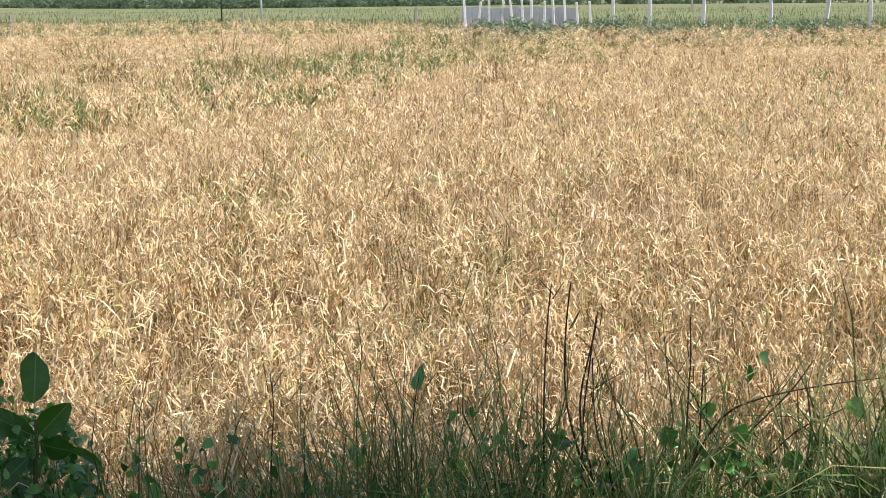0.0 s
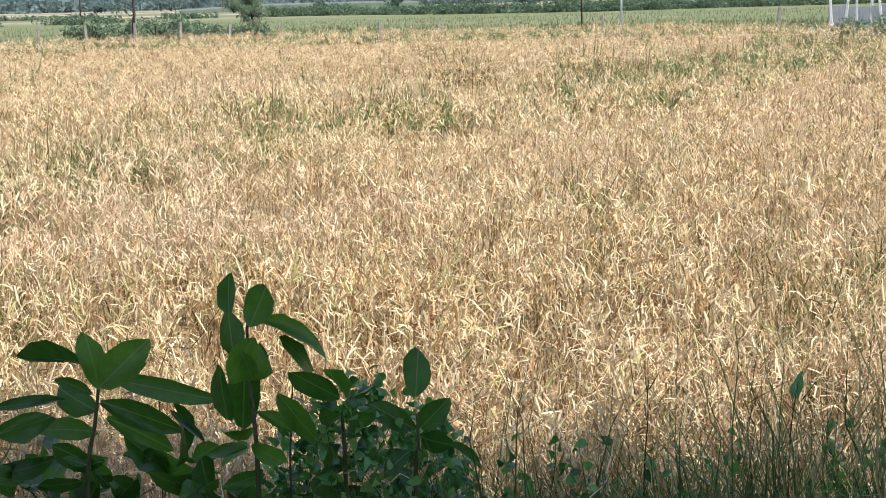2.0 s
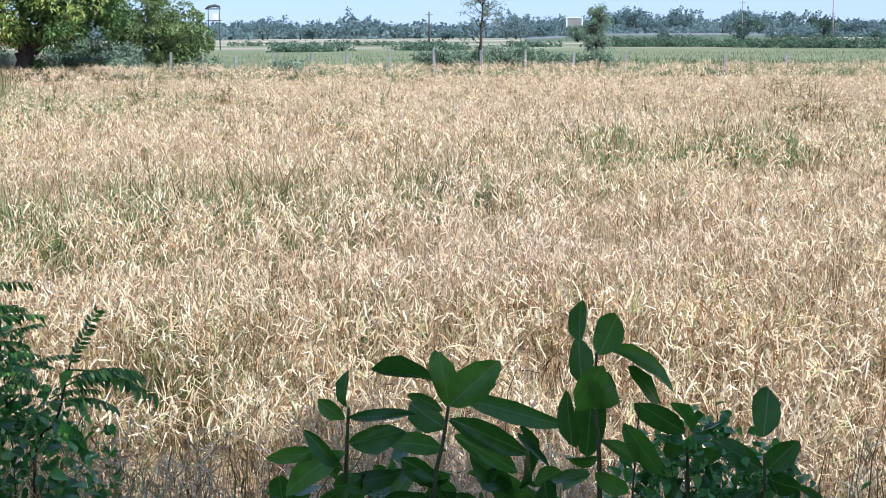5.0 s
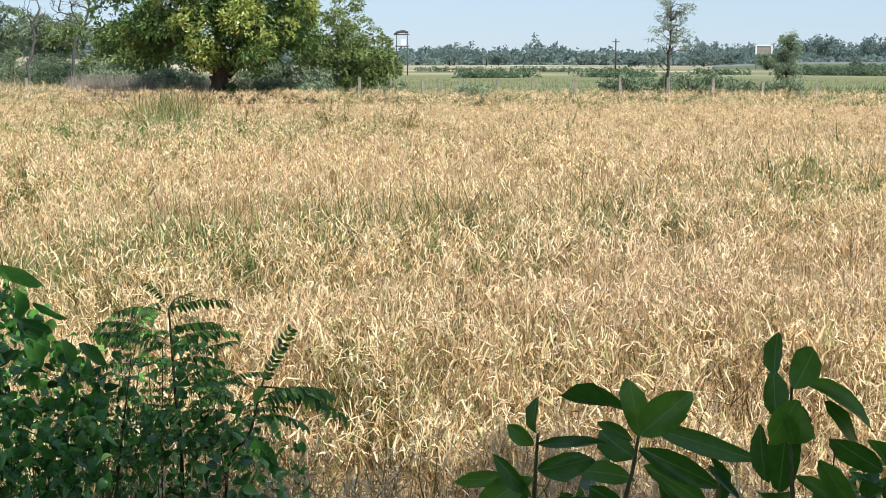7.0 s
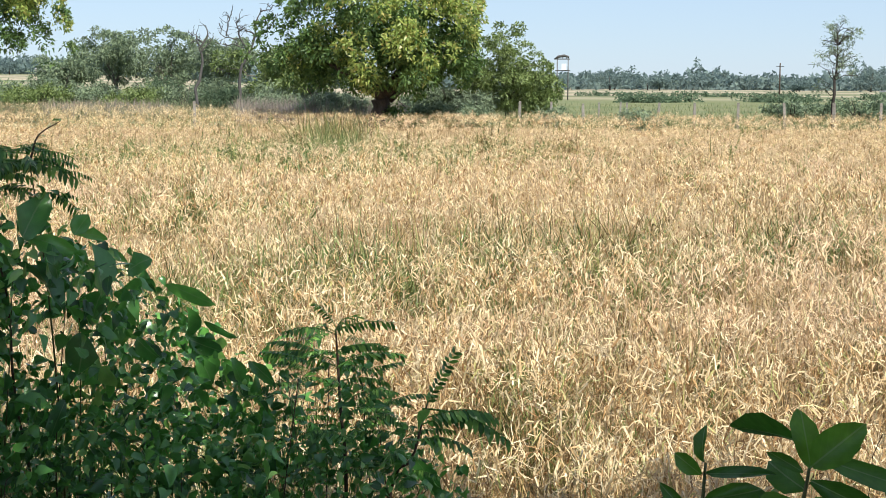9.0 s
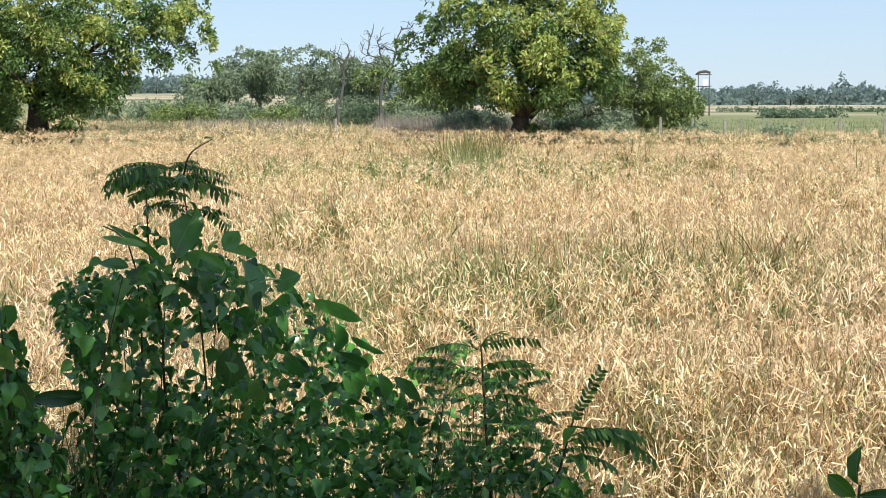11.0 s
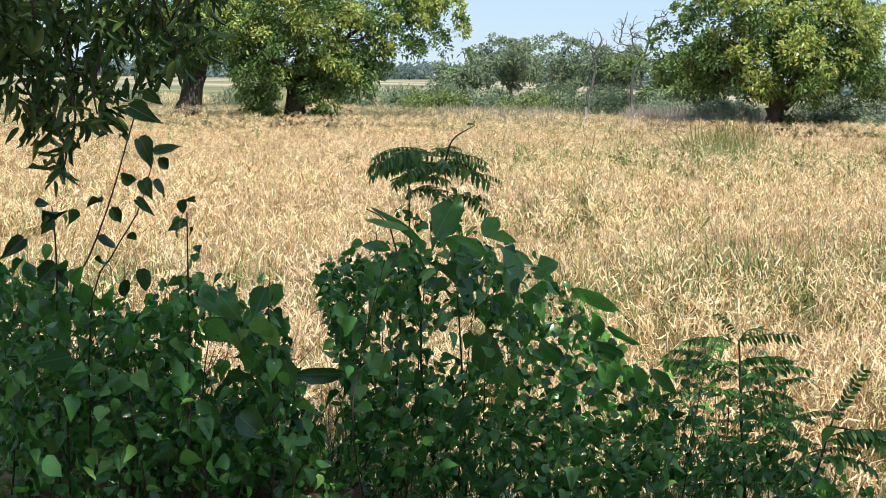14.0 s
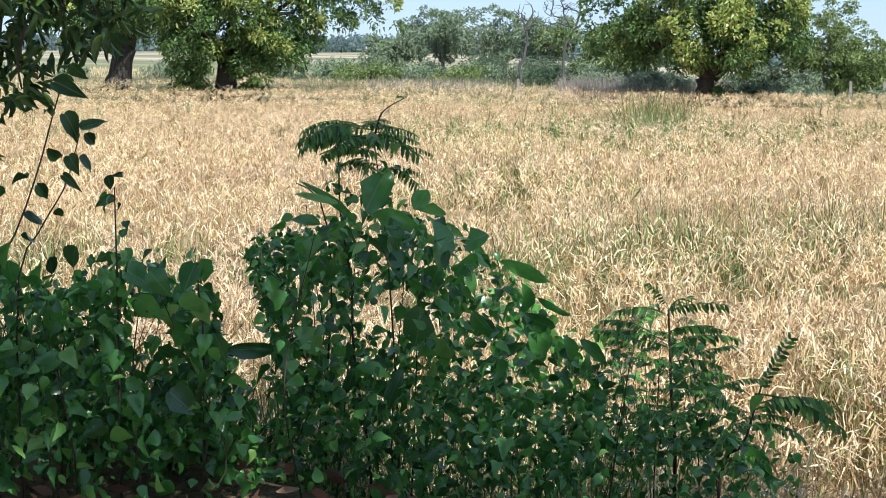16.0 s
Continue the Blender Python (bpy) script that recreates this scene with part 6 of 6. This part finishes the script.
def bank_grass(name, label, az0, az1, d0, d1, n, hi, mat, w, clumps=0, arch=0.9, cap=9.0):
    """Blades over a stretch of the bank; clumps: how many tufts most of them gather in; cap: how high their tips may reach."""
    az, d = rng.uniform(az0, az1, n), rng.uniform(d0, d1, n)
    if clumps:
        ca, cd = rng.uniform(az0, az1, clumps), rng.uniform(d0, d1, clumps)
        pick, gather = rng.integers(0, clumps, n), rng.random(n) < 0.75
        az = np.where(gather, ca[pick] + rng.normal(0, 0.55, n), az)
        d = np.where(gather, cd[pick] + rng.normal(0, 0.05, n), d)
    x, y = -np.sin(np.radians(az)) * d, np.cos(np.radians(az)) * d
    z = height(x, y) - 0.02
    hp = Heap().add(*blades(x, y, z, np.minimum(hi, cap - z) * rng.uniform(0.45, 1.05, n), np.abs(rng.normal(0.3, 0.2, n)), rng.uniform(0.0, arch, n), w * rng.uniform(0.5, 1.3, n), 6, None, 0.025))
    return tagged(new(name, hp.mesh(name, mat)), label, "grass", kind="stuff")


bank_grass("bank_grass", "sparse green grass fringe between bank and rice", -20, 13, 4.35, 5.2, 1800, 0.86, GRASS, 0.0065, 34)
bank_grass("bank_grass", "sparse green grass fringe below the broad-leaved plants", 13, 34, 4.6, 5.4, 900, 0.8, GRASS, 0.0075, 20)
bank_grass("bank_grass", "olive weed grass at the foot of the rice", -20, 14, 4.6, 5.6, 3400, 1.05, WEED, 0.006, 46, 0.45)
bank_grass("bank_grass", "straw-coloured dry grass between bank and rice", -20, 36, 4.9, 6.2, 2400, 0.9, STRAW, 0.008, 60)
bank_grass("bank_grass", "olive weed grass between the shrubs and the rice", 36, 72, 6.3, 7.8, 2600, 0.95, WEED, 0.0085, 50)
bank_grass("bank_grass", "short dark green grass on the shaded bank", -20, 13.5, 4.2, 4.7, 1300, 0.4, GRASS, 0.0065, 36)
bank_grass("grass_tuft", "tuft of dark green arching grass on the bank", 2.6, 5.0, 4.4, 4.7, 150, 0.8, GRASS, 0.009)
bank_grass("grass_tuft", "tuft of dark green arching grass on the bank", 9.0, 12.5, 4.2, 4.55, 110, 0.45, GRASS, 0.008)
bank_grass("grass_tuft", "tuft of long green grass at the rice's edge", -2.6, 1.2, 4.7, 5.1, 130, 0.45, GRASS, 0.009)
bank_grass("grass_tuft", "tuft of long green grass at the rice's edge", 5.0, 11.0, 4.8, 5.4, 240, 0.75, GRASS, 0.008)
bank_grass("grass_tuft", "tuft of long dark green grass at the rice's edge", -3.5, 4.6, 4.5, 4.95, 950, 1.22, GRASS, 0.0055, 16, 0.3)
bank_grass("grass_tuft", "tuft of thin olive grass leaning out of the bank", 2.0, 11.5, 4.5, 5.0, 1500, 1.12, TUFT, 0.0055, 26, 0.4)
bank_grass("grass_tuft", "tuft of thin olive grass leaning out of the bank", -9.0, -1.0, 4.6, 5.0, 600, 1.12, TUFT, 0.005, 12, 0.3)
bank_grass("bank_grass", "green grass growing up behind and through the shrubs", 41.0, 60.0, 6.0, 7.0, 2600, 1.3, GRASS, 0.008, 60, 0.45, 1.4)
bank_grass("grass_tuft", "tuft of olive grass between the shrubs", 55.0, 58.0, 6.2, 7.2, 260, 0.95, WEED, 0.008)


def leaf_litter():
    n = 360
    az, d = rng.uniform(34, 70, n), rng.uniform(4.6, 6.4, n)
    x, y = -np.sin(np.radians(az)) * d, np.cos(np.radians(az)) * d
    at = np.stack([x, y, height(x, y) + 0.035 + rng.uniform(0, 0.03, n)], -1)
    way = unit(rng.normal(size=(n, 3)) * np.array([1, 1, 0.25]))
    hp = Heap().add(*leaf_strips(at, way, rng.uniform(0.06, 0.13, n), rng.uniform(0.03, 0.05, n), 0.1, 4))
    tagged(new("leaf_litter", hp.mesh("leaf_litter", LITTER)), "dry reddish-brown fallen leaves on the bank", "leaf litter", kind="stuff")


leaf_litter()


# ---- the shade tree over the bank ----
def shade_tree():
    base = Vector((2.6, -3.4, float(height(2.6, -3.4)) - 0.05))
    top = thing("shade_tree", base, "spreading mango tree shading the bank, its boughs hanging low", "tree")
    z = np.array([0, 0.3, 0.9, 1.8, 2.6])
    part("trunk", Heap().add(*tube(np.stack([0 * z, 0.05 * z, z], -1), np.array([0.62, 0.48, 0.4, 0.36, 0.38]), 14, 0.05)).mesh("trunk", BARK, True), top)
    head = np.array([0, 0.13, 2.6])
    lobes = []
    for x in np.arange(-6.0, 6.1, 2.4):
        for y in np.arange(-4.2, 5.4, 1.9):
            lobes.append((x + rng.normal(0, 0.25), y + rng.normal(0, 0.2), 5.2 + rng.normal(0, 0.25) + 0.1 * (6 - abs(x)), 1.5, 0.8))
    lobes = [(a - 2.6 + 0.4, b + 3.4, c, r, h) for a, b, c, r, h in lobes]
    for i in range(0, len(lobes), 3):
        g = np.array(lobes[i][:3])
        part("bough", Heap().add(*tube(bend(head, g, 0.7, 9, 0.08), np.linspace(0.17, 0.02, 9), 8, 0.04)).mesh("bough", BARK, True), top)
    c = lobes_points(lobes, 1000, 0.1)
    c = c[(c[:, 1] < 6.75 + 0.3 * np.sin(c[:, 0] * 2.1) + 0.45 * np.clip((c[:, 0] + 1.8) / 0.8, 0, 1) + 1.08 * np.clip((c[:, 0] + 2.4) / 1.4, 0, 1)) & (c[:, 0] > -5.6)]
    c = np.concatenate([c, np.stack([rng.uniform(-1.9, 0.6, 140), rng.uniform(5.0, 7.3, 140), rng.uniform(4.9, 5.7, 140)], -1)])  # extra clumps out of view, added to keep the sun off the broad-leaved plants
    ex = rng.uniform(-5.2, -2.2, 60)  # more unseen clumps along the crown's edge, added to shade the shrubs
    c = np.concatenate([c, np.stack([ex, 5.4 + (ex + 4.8) * 1.09 - rng.uniform(0.2, 2.2, 60), rng.uniform(4.8, 5.7, 60)], -1)])
    c = c[c[:, 1] < 7.9 - 2.0 * np.exp(-(((c[:, 0] + 3.3) / 0.55) ** 2))]  # a gap that lets the sun in on the feathery shrub
    part("foliage", Heap().add(*clump_leaves(c, rng.uniform(0.25, 0.5, len(c)), 34, 0.25, 0.115, 0.3, k=2)).mesh("foliage", OVERMASS), top)
    # the bough that hangs into view
    poly = [(68.30, 2.81), (58.77, 2.84), (59.00, 2.69), (59.31, 2.59), (59.82, 2.52), (60.68, 2.47), (61.40, 2.42), (61.96, 2.38), (62.35, 2.29), (62.65, 2.29), (62.94, 2.32), (63.23, 2.22), (63.51, 2.22), (63.69, 2.25), (63.94, 2.08), (64.27, 2.09), (64.85, 2.15), (64.53, 2.22), (65.17, 2.20), (65.53, 2.26), (66.25, 2.29), (68.40, 2.31)]
    tip = spot(66.0, 6.2, 3.3)
    start = Vector(head) + base
    arch = [start, (start + tip) / 2 + Vector((0, 0, 2.2)), tip + Vector((0.2, 0, 0.5)), spot(65.0, 6.2, 2.75)]
    bough = put_stem(top, arch, 0.1, 0.02, BARK, "bough", 16)
    clusters = [(a, z) for a in np.arange(58.8, 69.5, 0.5) for z in np.arange(2.02, 3.0, 0.062)]
    made = 0
    for a, z in clusters:
        a, z = a + rng.normal(0, 0.2), z + rng.normal(0, 0.03)
        if not inside(poly, a, z):
            continue
        d = 6.2 + rng.normal(0, 0.22)
        at = spot(a, d, z)
        up = spot(a + rng.normal(0, 1.0), d, z + rng.uniform(0.12, 0.3))
        if made % 3 == 0:
            tw = put_stem(top, [up, (up + at) / 2 + Vector(rng.normal(0, 0.02, 3)), at], 0.006, 0.003, TWIG, "twig", 6)
        for j in range(int(rng.integers(7, 12))):
            way = Vector(rng.normal(0, 0.75, 3)) + Vector((0, 0, -0.75))
            face = Vector(rng.normal(0, 0.7, 3)) - spot(a, 0.6) + Vector((0, 0, 0.4))
            ln = rng.uniform(0.05, 0.105)
            put_leaf(top, lances[(made + j) % 3], at + Vector(rng.normal(0, 0.025, 3)), way, face, ln, ln * rng.uniform(0.2, 0.28))
        made += 1


rng = np.random.default_rng(11)
shade_tree()
